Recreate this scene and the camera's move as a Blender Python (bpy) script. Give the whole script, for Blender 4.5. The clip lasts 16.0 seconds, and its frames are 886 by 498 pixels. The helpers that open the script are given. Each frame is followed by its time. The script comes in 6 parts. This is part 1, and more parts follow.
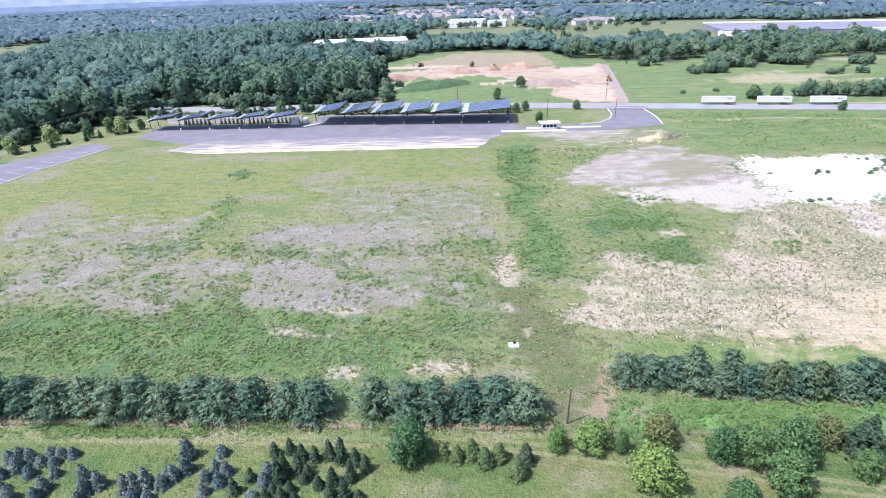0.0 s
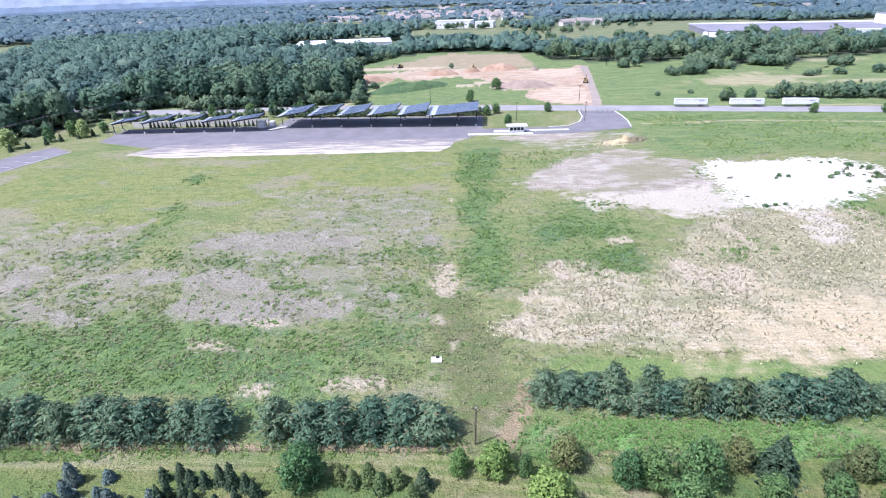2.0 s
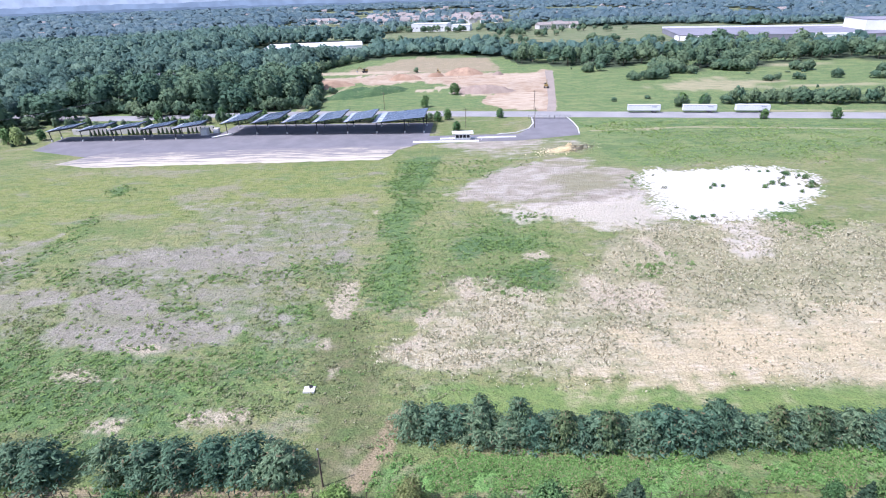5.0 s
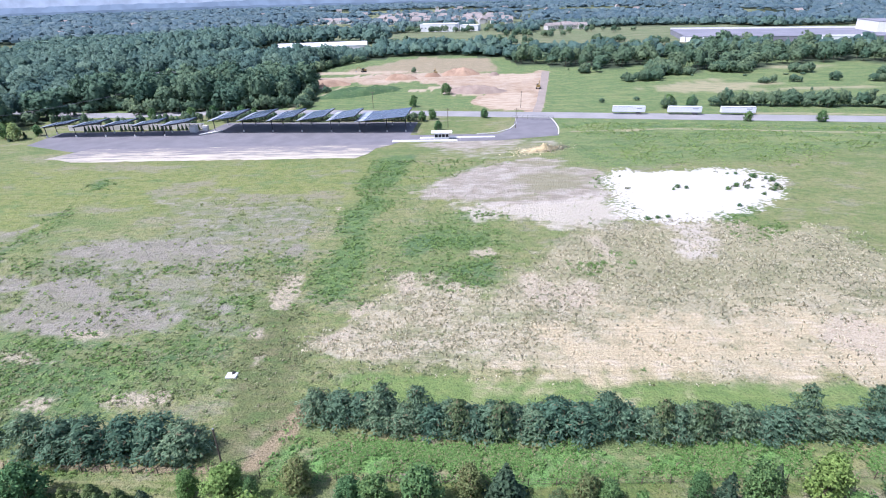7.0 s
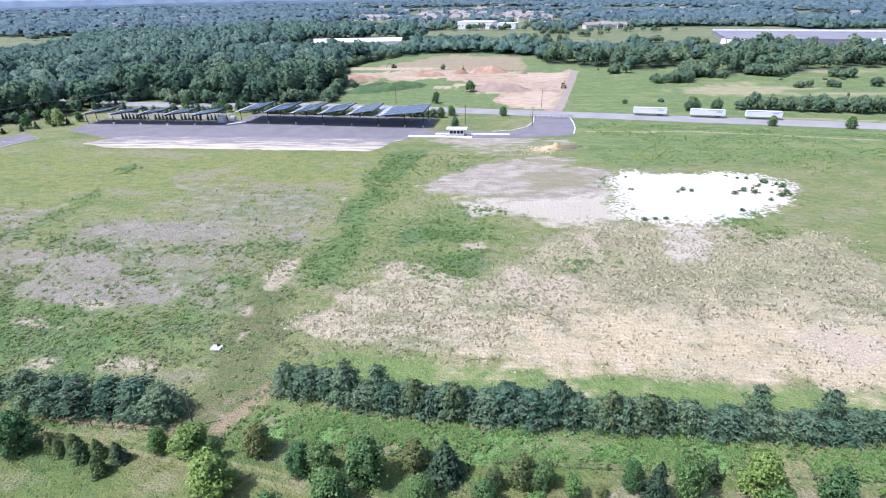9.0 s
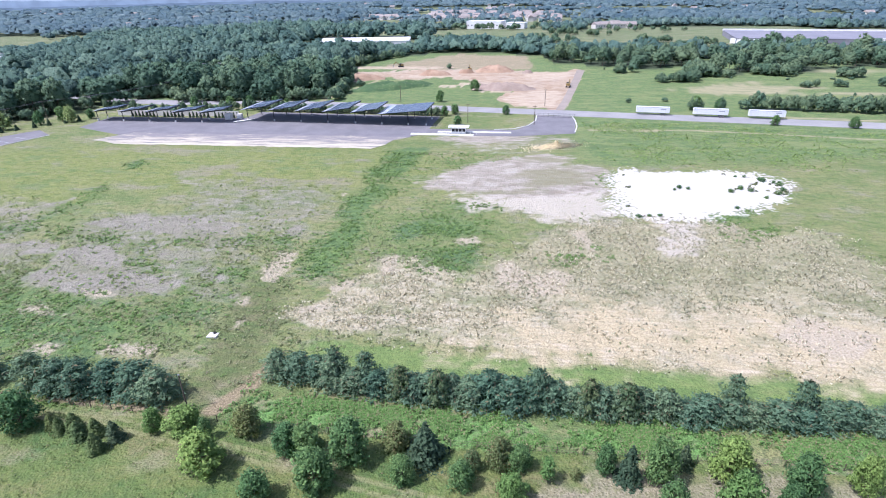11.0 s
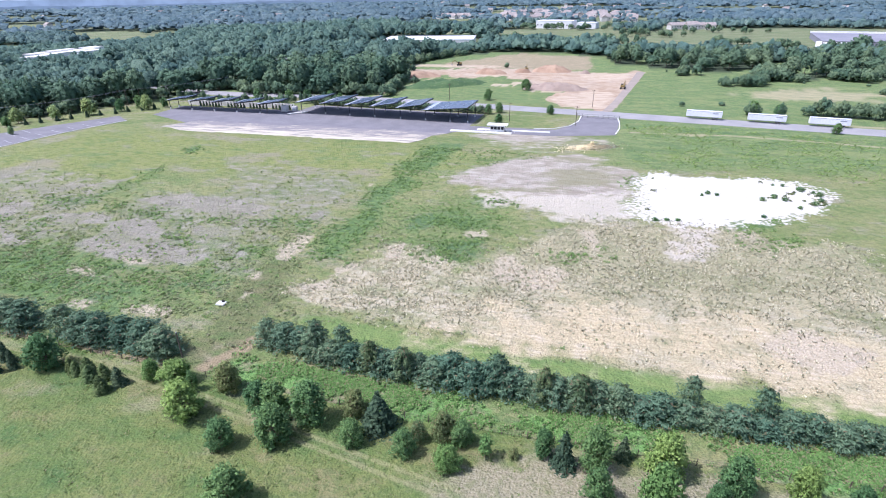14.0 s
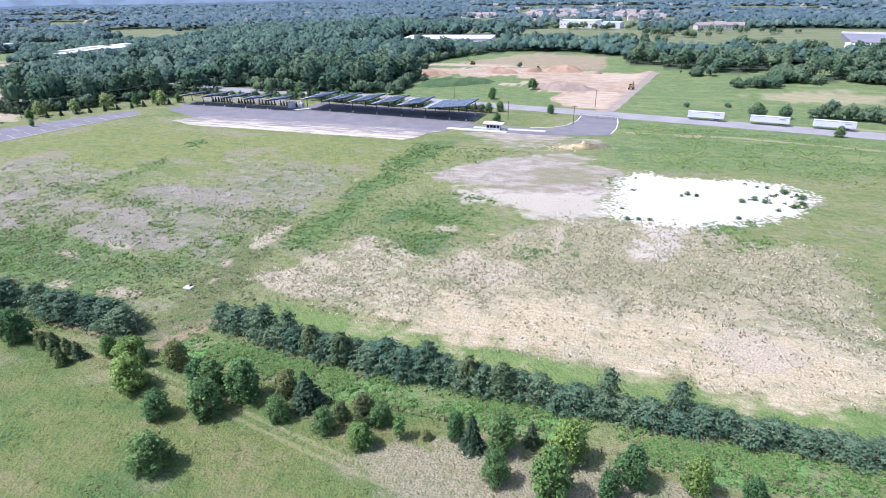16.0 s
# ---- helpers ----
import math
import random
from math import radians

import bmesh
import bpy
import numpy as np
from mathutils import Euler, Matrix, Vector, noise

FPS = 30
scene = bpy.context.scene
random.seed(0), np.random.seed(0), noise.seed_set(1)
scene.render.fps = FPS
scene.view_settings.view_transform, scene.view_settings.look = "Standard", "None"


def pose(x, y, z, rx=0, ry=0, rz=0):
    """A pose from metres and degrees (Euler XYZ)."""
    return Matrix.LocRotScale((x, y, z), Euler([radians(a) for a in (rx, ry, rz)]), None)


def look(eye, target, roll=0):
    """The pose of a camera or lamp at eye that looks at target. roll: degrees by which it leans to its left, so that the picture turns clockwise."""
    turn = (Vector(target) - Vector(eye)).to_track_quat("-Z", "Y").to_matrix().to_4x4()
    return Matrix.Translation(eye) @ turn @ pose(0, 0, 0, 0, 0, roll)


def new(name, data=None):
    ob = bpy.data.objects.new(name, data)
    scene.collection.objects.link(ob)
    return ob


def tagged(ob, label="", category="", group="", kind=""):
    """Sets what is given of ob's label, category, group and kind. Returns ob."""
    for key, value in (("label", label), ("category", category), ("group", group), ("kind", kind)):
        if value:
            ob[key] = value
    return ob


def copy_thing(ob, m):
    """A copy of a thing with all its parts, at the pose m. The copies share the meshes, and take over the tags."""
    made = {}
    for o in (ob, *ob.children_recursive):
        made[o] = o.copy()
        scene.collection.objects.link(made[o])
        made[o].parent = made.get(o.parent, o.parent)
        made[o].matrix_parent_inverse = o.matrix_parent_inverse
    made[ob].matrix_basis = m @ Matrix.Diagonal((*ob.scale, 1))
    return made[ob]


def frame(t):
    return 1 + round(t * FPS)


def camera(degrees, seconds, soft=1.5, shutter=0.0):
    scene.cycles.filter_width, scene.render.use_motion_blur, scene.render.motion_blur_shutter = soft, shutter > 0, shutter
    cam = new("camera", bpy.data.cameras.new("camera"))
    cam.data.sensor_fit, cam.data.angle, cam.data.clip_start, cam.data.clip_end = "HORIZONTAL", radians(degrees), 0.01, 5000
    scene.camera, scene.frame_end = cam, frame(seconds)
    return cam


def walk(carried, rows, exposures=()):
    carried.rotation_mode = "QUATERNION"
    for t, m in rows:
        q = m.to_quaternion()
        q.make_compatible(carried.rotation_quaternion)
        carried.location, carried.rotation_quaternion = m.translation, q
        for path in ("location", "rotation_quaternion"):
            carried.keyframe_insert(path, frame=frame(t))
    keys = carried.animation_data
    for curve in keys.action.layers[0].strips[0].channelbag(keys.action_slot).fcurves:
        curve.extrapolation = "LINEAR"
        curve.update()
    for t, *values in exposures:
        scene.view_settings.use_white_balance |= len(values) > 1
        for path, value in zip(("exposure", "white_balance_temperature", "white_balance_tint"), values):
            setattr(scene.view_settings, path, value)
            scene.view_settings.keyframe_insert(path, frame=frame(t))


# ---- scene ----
cam = camera(79.7, 16.0, soft=1.0)
PATH = [
    (0, (-3.098, -0.871, 59.545), (-3.628, 17.069, 50.705), -1.8),
    (0.5, (0.161, -0.103, 59.526), (-0.319, 17.827, 50.686), -1.8),
    (1, (3.654, 0.82, 59.49), (3.214, 18.76, 50.66), -1.8),
    (1.5, (7.124, 1.887, 59.467), (6.694, 19.827, 50.627), -1.8),
    (2, (10.473, 3.093, 59.43), (10.073, 21.033, 50.61), -1.8),
    (2.5, (13.667, 4.361, 59.43), (13.297, 22.311, 50.62), -1.7),
    (3, (16.783, 5.567, 59.467), (16.433, 23.527, 50.667), -1.7),
    (3.5, (19.977, 6.771, 59.545), (19.487, 24.731, 50.745), -1.6),
    (4, (23.199, 7.924, 59.703), (22.629, 25.884, 50.913), -1.6),
    (4.5, (26.542, 8.766, 59.845), (26.182, 26.736, 51.065), -1.5),
    (5, (30.18, 8.993, 59.977), (30.16, 26.963, 51.207), -1.6),
    (5.2, (31.766, 8.877, 59.996), (31.816, 26.857, 51.236), -1.6),
    (7.3, (49.548, 5.22, 60.118), (48.608, 23.18, 51.358), -1.3),
    (7.5, (51.109, 4.822, 60.145), (49.889, 22.762, 51.385), -1.1),
    (8, (54.438, 3.854, 60.296), (52.798, 21.754, 51.526), -1.1),
    (8.5, (56.778, 2.947, 60.341), (54.988, 20.827, 51.551), -0.9),
    (9, (58.352, 2.199, 60.305), (56.452, 20.049, 51.495), -0.9),
    (11.5, (64.072, -0.977, 60.171), (61.712, 16.813, 51.351), -0.9),
    (12, (66.231, -1.598, 60.227), (63.721, 16.162, 51.387), -0.9),
    (12.5, (68.946, -2.171, 60.271), (66.136, 15.559, 51.451), -1.0),
    (13, (71.85, -2.586, 60.285), (68.6, 15.074, 51.465), -0.9),
    (13.5, (75.004, -2.816, 60.242), (71.064, 14.704, 51.442), -0.9),
    (14, (78.441, -2.817, 60.181), (73.791, 14.533, 51.371), -0.9),
    (14.5, (82.156, -2.747, 60.215), (77.066, 14.473, 51.425), -0.9),
    (15, (86.139, -2.608, 60.219), (80.709, 14.522, 51.419), -0.9),
    (15.5, (90.319, -2.357, 60.213), (84.779, 14.723, 51.393), -0.9),
    (16, (94.549, -2.129, 60.188), (88.929, 14.921, 51.368), -0.9),
]
walk(cam, [(t, look(eye, target, roll)) for t, eye, target, roll in PATH], exposures=[(0.0, 0.61, 5690, 22), (2.5, 0.6, 5690, 22), (5.0, 0.51, 5700, 21), (9.0, 0.45, 5720, 20), (16.0, 0.46, 5720, 20)])

# ---- world, sun, exposure ----
SUN_ELEV, SUN_AZ = radians(58), radians(205)          # azimuth counted from +x
sun_way = Vector((math.cos(SUN_AZ) * math.cos(SUN_ELEV), math.sin(SUN_AZ) * math.cos(SUN_ELEV), math.sin(SUN_ELEV)))
world = bpy.data.worlds.new("sky")
scene.world = world
world.use_nodes = True
sky = world.node_tree.nodes.new("ShaderNodeTexSky")
sky.sky_type, sky.sun_disc = "NISHITA", False
sky.sun_elevation, sky.sun_rotation = SUN_ELEV, math.pi / 2 - SUN_AZ
sky.dust_density = 2.5
world.node_tree.links.new(sky.outputs[0], world.node_tree.nodes["Background"].inputs[0])
world.node_tree.nodes["Background"].inputs[1].default_value = 0.15
lamp = bpy.data.lights.new("sun", "SUN")
lamp.energy, lamp.angle, lamp.color = 4.05, radians(0.55), (1.0, 0.97, 0.93)
new("sun", lamp).matrix_world = look(sun_way * 100, (0, 0, 0))

# ---- node helpers ----


def lin(r, g, b):
    return (r, g, b, 1.0)


class Nodes:
    def __init__(self, name):
        self.mat = bpy.data.materials.new(name)
        self.mat.use_nodes = True
        self.t = self.mat.node_tree
        self._pos = None
        self.bsdf = self.t.nodes["Principled BSDF"]
        self.bsdf.inputs["Specular IOR Level"].default_value = 0.25

    def add(self, kind, ins=None, **props):
        n = self.t.nodes.new(kind)
        if "data_type" in props:
            n.data_type = props["data_type"]
        if "blend_type" in props:
            n.blend_type = props["blend_type"]
        if "operation" in props:
            n.operation = props["operation"]
        if "attribute_name" in props:
            n.attribute_name = props["attribute_name"]
        if "bands_direction" in props:
            n.bands_direction = props["bands_direction"]
        for k, v in (ins or {}).items():
            self.put(n.inputs[k], v)
        return n

    def put(self, socket, v):
        if isinstance(v, bpy.types.NodeSocket):
            self.t.links.new(v, socket)
        else:
            socket.default_value = v

    def noise(self, scale, detail=3, rough=0.55, pos=None):
        n = self.add("ShaderNodeTexNoise", {"Scale": scale, "Detail": detail, "Roughness": rough})
        self.put(n.inputs["Vector"], pos or self.pos())
        return n.outputs["Fac"]

    def pos(self):
        if self._pos is None:
            self._pos = self.add("ShaderNodeNewGeometry").outputs["Position"]
        return self._pos

    def ramp(self, fac, lo, hi, out0=0.0, out1=1.0, smooth=True):
        n = self.add("ShaderNodeMapRange", {"Value": fac, "From Min": lo, "From Max": hi, "To Min": out0, "To Max": out1})
        n.interpolation_type = "SMOOTHSTEP" if smooth else "LINEAR"
        return n.outputs[0]

    def mix(self, fac, a, b):
        n = self.add("ShaderNodeMix", data_type="RGBA")
        for s, v in ((n.inputs[0], fac), (n.inputs[6], a), (n.inputs[7], b)):
            self.put(s, v)
        return n.outputs[2]

    def math(self, op, a, b=0.0, c=0.0):
        n = self.add("ShaderNodeMath", operation=op)
        for s, v in zip(n.inputs, (a, b, c)):
            self.put(s, v)
        return n.outputs[0]

    def attr(self, name):
        return self.add("ShaderNodeAttribute", attribute_name=name).outputs["Fac"]

    def bump(self, height, strength=0.4, distance=0.1):
        n = self.add("ShaderNodeBump", {"Strength": strength, "Distance": distance, "Height": height})
        self.put(self.bsdf.inputs["Normal"], n.outputs[0])

    def done(self, colour, rough=0.8, metal=0.0):
        self.put(self.bsdf.inputs["Base Color"], colour)
        self.put(self.bsdf.inputs["Roughness"], rough)
        self.put(self.bsdf.inputs["Metallic"], metal)
        return self.mat


def surface(name, a, b, scale=2.0, rough=0.8, metal=0.0, bump=0.2, spots=None):
    """Two colours broken up at two scales, with fine relief."""
    n = Nodes(name)
    big, fine = n.noise(scale * 0.12, 4), n.noise(scale * 3, 3)
    c = n.mix(n.ramp(big, 0.3, 0.7), lin(*a), lin(*b))
    c = n.mix(n.ramp(fine, 0.35, 0.75, 0.0, 0.45), c, lin(*[v * 0.72 for v in a]))
    if spots:
        c = n.mix(n.ramp(n.noise(scale * 0.5, 5), 0.58, 0.66), c, lin(*spots))
    n.bump(fine, bump, 0.05)
    return n.done(c, n.ramp(big, 0.2, 0.8, rough - 0.08, min(1, rough + 0.08)), metal)


def foliage(name, dark, light, other=None, amount=0.2, shade="", clumps=False, relief=1.0):
    """Leaves: each leaf its own shade, each plant its own tint; a little light passes through."""
    n = Nodes(name)
    isl = n.add("ShaderNodeNewGeometry").outputs["Random Per Island"]
    ob = n.attr(shade) if shade else n.add("ShaderNodeObjectInfo").outputs["Random"]
    c = n.mix(isl, lin(*dark), lin(*light))
    tint = n.mix(ob, lin(0.66, 0.78, 0.86), lin(1.34, 1.26, 1.12)) if shade else n.mix(ob, lin(0.72, 0.84, 0.86), lin(1.3, 1.17, 1.05))
    m = n.add("ShaderNodeMix", data_type="RGBA", blend_type="MULTIPLY")
    m.inputs[0].default_value = 1.0
    n.put(m.inputs[6], c)
    n.put(m.inputs[7], tint)
    c = m.outputs[2]
    if other:
        c = n.mix(n.ramp(n.math("FRACT", n.math("MULTIPLY", isl, 17.3)), 1 - amount, 1.0 - amount * 0.7), c, lin(*other))
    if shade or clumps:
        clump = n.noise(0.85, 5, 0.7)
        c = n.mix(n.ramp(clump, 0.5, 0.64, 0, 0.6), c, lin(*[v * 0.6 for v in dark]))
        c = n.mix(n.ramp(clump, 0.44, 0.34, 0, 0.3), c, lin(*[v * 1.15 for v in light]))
        n.bump(clump, relief, 1.4)
    out = n.t.nodes["Material Output"]
    n.done(c, 0.75)
    n.bsdf.inputs["Specular IOR Level"].default_value = 0.25
    tr = n.add("ShaderNodeBsdfTranslucent")
    n.put(tr.inputs["Color"], c)
    mx = n.add("ShaderNodeMixShader", {0: 0.28})
    n.put(mx.inputs[1], n.bsdf.outputs[0])
    n.put(mx.inputs[2], tr.outputs[0])
    n.t.links.new(mx.outputs[0], out.inputs["Surface"])
    return n.mat


M_PINE = foliage("pine_needles", (0.062, 0.125, 0.074), (0.18, 0.275, 0.172), (0.19, 0.17, 0.1), 0.04)
M_OLIVE = foliage("olive_pine_needles", (0.085, 0.135, 0.062), (0.2, 0.265, 0.125), (0.2, 0.17, 0.1), 0.08)
M_BLUE = foliage("blue_spruce_needles", (0.085, 0.13, 0.118), (0.225, 0.295, 0.275))
M_SPRUCE = foliage("spruce_needles", (0.035, 0.07, 0.04), (0.1, 0.155, 0.09))
M_JUNIPER = foliage("juniper_needles", (0.105, 0.16, 0.06), (0.18, 0.24, 0.09))
M_MAPLE = foliage("dark_leaves", (0.075, 0.162, 0.064), (0.178, 0.308, 0.116))
M_LIGHT = foliage("light_green_leaves", (0.138, 0.245, 0.068), (0.25, 0.375, 0.118))
M_STREET = foliage("street_tree_leaves", (0.2, 0.3, 0.12), (0.35, 0.46, 0.2))
M_BROWN = foliage("bronze_leaves", (0.125, 0.17, 0.068), (0.225, 0.285, 0.12), (0.22, 0.19, 0.09), 0.13)
# woodland leaves carry blue distance haze in their colour, most in the far woods
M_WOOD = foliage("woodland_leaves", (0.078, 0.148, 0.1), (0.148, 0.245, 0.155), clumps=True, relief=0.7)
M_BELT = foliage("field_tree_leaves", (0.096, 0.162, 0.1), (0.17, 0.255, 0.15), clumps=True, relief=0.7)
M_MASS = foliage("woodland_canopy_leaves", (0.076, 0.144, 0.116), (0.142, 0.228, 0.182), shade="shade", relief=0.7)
M_OUTER = foliage("hazed_outlying_leaves", (0.09, 0.158, 0.148), (0.152, 0.232, 0.215), shade="shade", relief=0.7)
M_FAR = foliage("hazed_far_woodland_leaves", (0.098, 0.16, 0.182), (0.145, 0.212, 0.245), shade="shade", relief=0.6)
M_BARK = surface("bark", (0.13, 0.1, 0.075), (0.2, 0.16, 0.12), 6, 0.9, bump=0.5)
M_ASPHALT = surface("worn_asphalt", (0.165, 0.16, 0.175), (0.22, 0.21, 0.225), 1.2, 0.9, bump=0.15)
M_ROAD = surface("road_asphalt", (0.26, 0.255, 0.26), (0.33, 0.32, 0.32), 0.8, 0.88, bump=0.15)
M_CONCRETE = surface("pale_concrete", (0.55, 0.54, 0.52), (0.66, 0.65, 0.62), 3, 0.85, bump=0.15)
M_WHITE = surface("white_paint", (0.72, 0.72, 0.72), (0.8, 0.8, 0.8), 1.0, 0.45, bump=0.03)
M_TRAILER = surface("white_sheet_metal", (0.66, 0.68, 0.72), (0.74, 0.75, 0.78), 0.7, 0.4, bump=0.02)
M_DARK = surface("black_rubber", (0.02, 0.02, 0.022), (0.035, 0.035, 0.035), 5, 0.8)
M_STEEL = surface("galvanised_steel", (0.3, 0.31, 0.32), (0.42, 0.42, 0.43), 4, 0.45, 0.6)
M_FRAME = surface("dark_steel", (0.05, 0.05, 0.055), (0.08, 0.08, 0.085), 4, 0.5, 0.3)
M_GLASS = surface("dark_window_glass", (0.02, 0.025, 0.03), (0.03, 0.035, 0.04), 1, 0.12, bump=0.0)
M_PANEL = surface("solar_panel_glass", (0.07, 0.092, 0.145), (0.1, 0.125, 0.18), 0.8, 0.25, bump=0.01)
# pale sky reflection on the decks' low edge, put into the base colour
M_PANEL_PALE = surface("sky_reflection_panel", (0.38, 0.42, 0.5), (0.46, 0.5, 0.58), 0.8, 0.25, bump=0.01)
M_ROOF_DARK = surface("grey_membrane_roof", (0.2, 0.2, 0.235), (0.27, 0.265, 0.3), 0.3, 0.85, bump=0.02)
M_SHINGLE = surface("roof_shingles", (0.27, 0.235, 0.22), (0.38, 0.34, 0.32), 3, 0.9, bump=0.2)
M_SIDING = surface("house_siding", (0.55, 0.53, 0.5), (0.68, 0.66, 0.63), 2, 0.8)
M_DIRT = surface("heaped_earth", (0.3, 0.2, 0.135), (0.4, 0.285, 0.2), 1.2, 0.95, bump=0.6)
M_CLAY = surface("heaped_clay", (0.26, 0.2, 0.16), (0.35, 0.28, 0.23), 1.2, 0.95, bump=0.6)
M_YELLOW = surface("machine_yellow", (0.27, 0.19, 0.065), (0.22, 0.16, 0.07), 4, 0.5)
M_POLE = surface("weathered_pole_wood", (0.09, 0.07, 0.055), (0.16, 0.13, 0.1), 6, 0.9, bump=0.4)
M_WEED = foliage("lush_weeds", (0.118, 0.205, 0.068), (0.195, 0.29, 0.095))
M_BRIGHT = foliage("bright_weeds", (0.1, 0.2, 0.06), (0.19, 0.335, 0.1), (0.27, 0.26, 0.14), 0.18)
M_STRAW = foliage("dry_stalks", (0.6, 0.53, 0.385), (0.78, 0.7, 0.54), (0.36, 0.31, 0.19), 0.1)
M_BRUSH = foliage("pale_brush", (0.68, 0.66, 0.47), (0.84, 0.81, 0.64))
M_WITHER = foliage("withered_weeds", (0.36, 0.32, 0.215), (0.54, 0.485, 0.35), (0.27, 0.26, 0.15), 0.3)
M_LUSHY = foliage("gravel_weeds", (0.125, 0.18, 0.066), (0.22, 0.27, 0.105))
M_SCRUB = foliage("stone_scrub", (0.085, 0.115, 0.062), (0.17, 0.2, 0.105))
M_VERGE = foliage("verge_grass", (0.135, 0.225, 0.07), (0.22, 0.325, 0.1))
M_LAWN = foliage("lawn_grass", (0.11, 0.165, 0.052), (0.175, 0.22, 0.08), (0.22, 0.21, 0.11), 0.12)
M_TUFT = foliage("meadow_grass", (0.17, 0.21, 0.095), (0.26, 0.29, 0.145), (0.27, 0.25, 0.16), 0.15)

# ---- mesh helpers ----


def mesh_np(name, V, F, mat, normals=None):
    me = bpy.data.meshes.new(name)
    V, F = np.asarray(V, dtype=np.float32), np.asarray(F, dtype=np.int32)
    k = F.shape[1]
    me.vertices.add(len(V))
    me.vertices.foreach_set("co", V.ravel())
    me.loops.add(F.size)
    me.loops.foreach_set("vertex_index", F.ravel())
    me.polygons.add(len(F))
    me.polygons.foreach_set("loop_start", np.arange(0, F.size, k, dtype=np.int32))
    me.update(calc_edges=True)
    me.materials.append(mat)
    if normals is not None:
        me.polygons.foreach_set("use_smooth", np.ones(len(F), bool))
        me.normals_split_custom_set_from_vertices(normals.astype(np.float32))
    return me


def child(name, me, parent, label="", at=None):
    ob = new(name, me)
    ob.parent = parent
    if at is not None:
        ob.matrix_basis = at
    if label:
        ob["label"] = label
    return ob


def part(name, bm, mat, parent, label="", at=None):
    me = bpy.data.meshes.new(name)
    bm.to_mesh(me)
    bm.free()
    me.materials.append(mat)
    return child(name, me, parent, label, at)


def empty(name, x=0, y=0, z=0, turn=0.0):
    ob = new(name)
    ob.matrix_basis = pose(x, y, z, 0, 0, turn)
    return ob


def box_bm(cx, cy, cz, sx, sy, sz, bevel=0.0, bm=None):
    bm = bm or bmesh.new()
    made = bmesh.ops.create_cube(bm, size=1.0, matrix=Matrix.Translation((cx, cy, cz)) @ Matrix.Diagonal((sx, sy, sz, 1)))
    if bevel:
        edges = list({e for v in made["verts"] for e in v.link_edges})
        bmesh.ops.bevel(bm, geom=edges, offset=bevel, segments=2, affect="EDGES", profile=0.6)
    return bm


def tube_bm(p0, p1, r0, r1, n=8, bm=None):
    bm = bm or bmesh.new()
    p0, p1 = Vector(p0), Vector(p1)
    q = (p1 - p0).to_track_quat("Z", "Y").to_matrix()
    rings = []
    for p, r in ((p0, r0), (p1, r1)):
        rings.append([bm.verts.new(p + q @ Vector((r * math.cos(a), r * math.sin(a), 0))) for a in [2 * math.pi * i / n for i in range(n)]])
    for i in range(n):
        bm.faces.new((rings[0][i], rings[0][(i + 1) % n], rings[1][(i + 1) % n], rings[1][i]))
    bm.faces.new(rings[0][::-1])
    bm.faces.new(rings[1])
    return bm


def strip_bm(points, widths, z0, z1):
    """A paved band along a polyline, with thickness."""
    bm = bmesh.new()
    pts = [Vector((p[0], p[1], 0)) for p in points]
    rows = []
    for i, p in enumerate(pts):
        d = (pts[min(i + 1, len(pts) - 1)] - pts[max(i - 1, 0)]).normalized()
        s = Vector((-d.y, d.x, 0)) * (widths[i] / 2 if isinstance(widths, (list, tuple)) else widths / 2)
        rows.append([bm.verts.new((q.x, q.y, z)) for q, z in ((p + s, z0), (p + s, z1), (p - s, z1), (p - s, z0))])
    for a, b in zip(rows, rows[1:]):
        for i in range(3):
            bm.faces.new((a[i], a[i + 1], b[i + 1], b[i]))
    bm.faces.new(rows[0][::-1])
    bm.faces.new(rows[-1])
    return bm


def slab_bm(points, z0, z1):
    """A flat plate over a polygon given anticlockwise."""
    bm = bmesh.new()
    lo, hi = [bm.verts.new((x, y, z0)) for x, y in points], [bm.verts.new((x, y, z1)) for x, y in points]
    bm.faces.new(hi)
    for i in range(len(points)):
        j = (i + 1) % len(points)
        bm.faces.new((lo[i], lo[j], hi[j], hi[i]))
    return bm


# ---- fields of the ground ----


def vnoise(x, y, size, seed):
    """Smooth value noise in 0..1 with cells of the given size."""
    x, y = np.asarray(x) / size + seed * 17.31, np.asarray(y) / size - seed * 9.77
    xi, yi = np.floor(x).astype(np.int64), np.floor(y).astype(np.int64)
    fx, fy = x - xi, y - yi
    fx, fy = fx * fx * (3 - 2 * fx), fy * fy * (3 - 2 * fy)

    def h(a, b):
        n = (a * 374761393 + b * 668265263 + seed * 1442695041) & 0x7FFFFFFF
        n = ((n ^ (n >> 13)) * 1274126177) & 0x7FFFFFFF
        return ((n ^ (n >> 16)) & 0xFFFF) / 65535.0
    return (h(xi, yi) * (1 - fx) + h(xi + 1, yi) * fx) * (1 - fy) + (h(xi, yi + 1) * (1 - fx) + h(xi + 1, yi + 1) * fx) * fy


def fbm(x, y, size, seed, octaves=4):
    out, amp, tot = 0.0, 1.0, 0.0
    for k in range(octaves):
        out, tot = out + amp * vnoise(x, y, size / 2 ** k, seed + k), tot + amp
        amp *= 0.55
    return out / tot


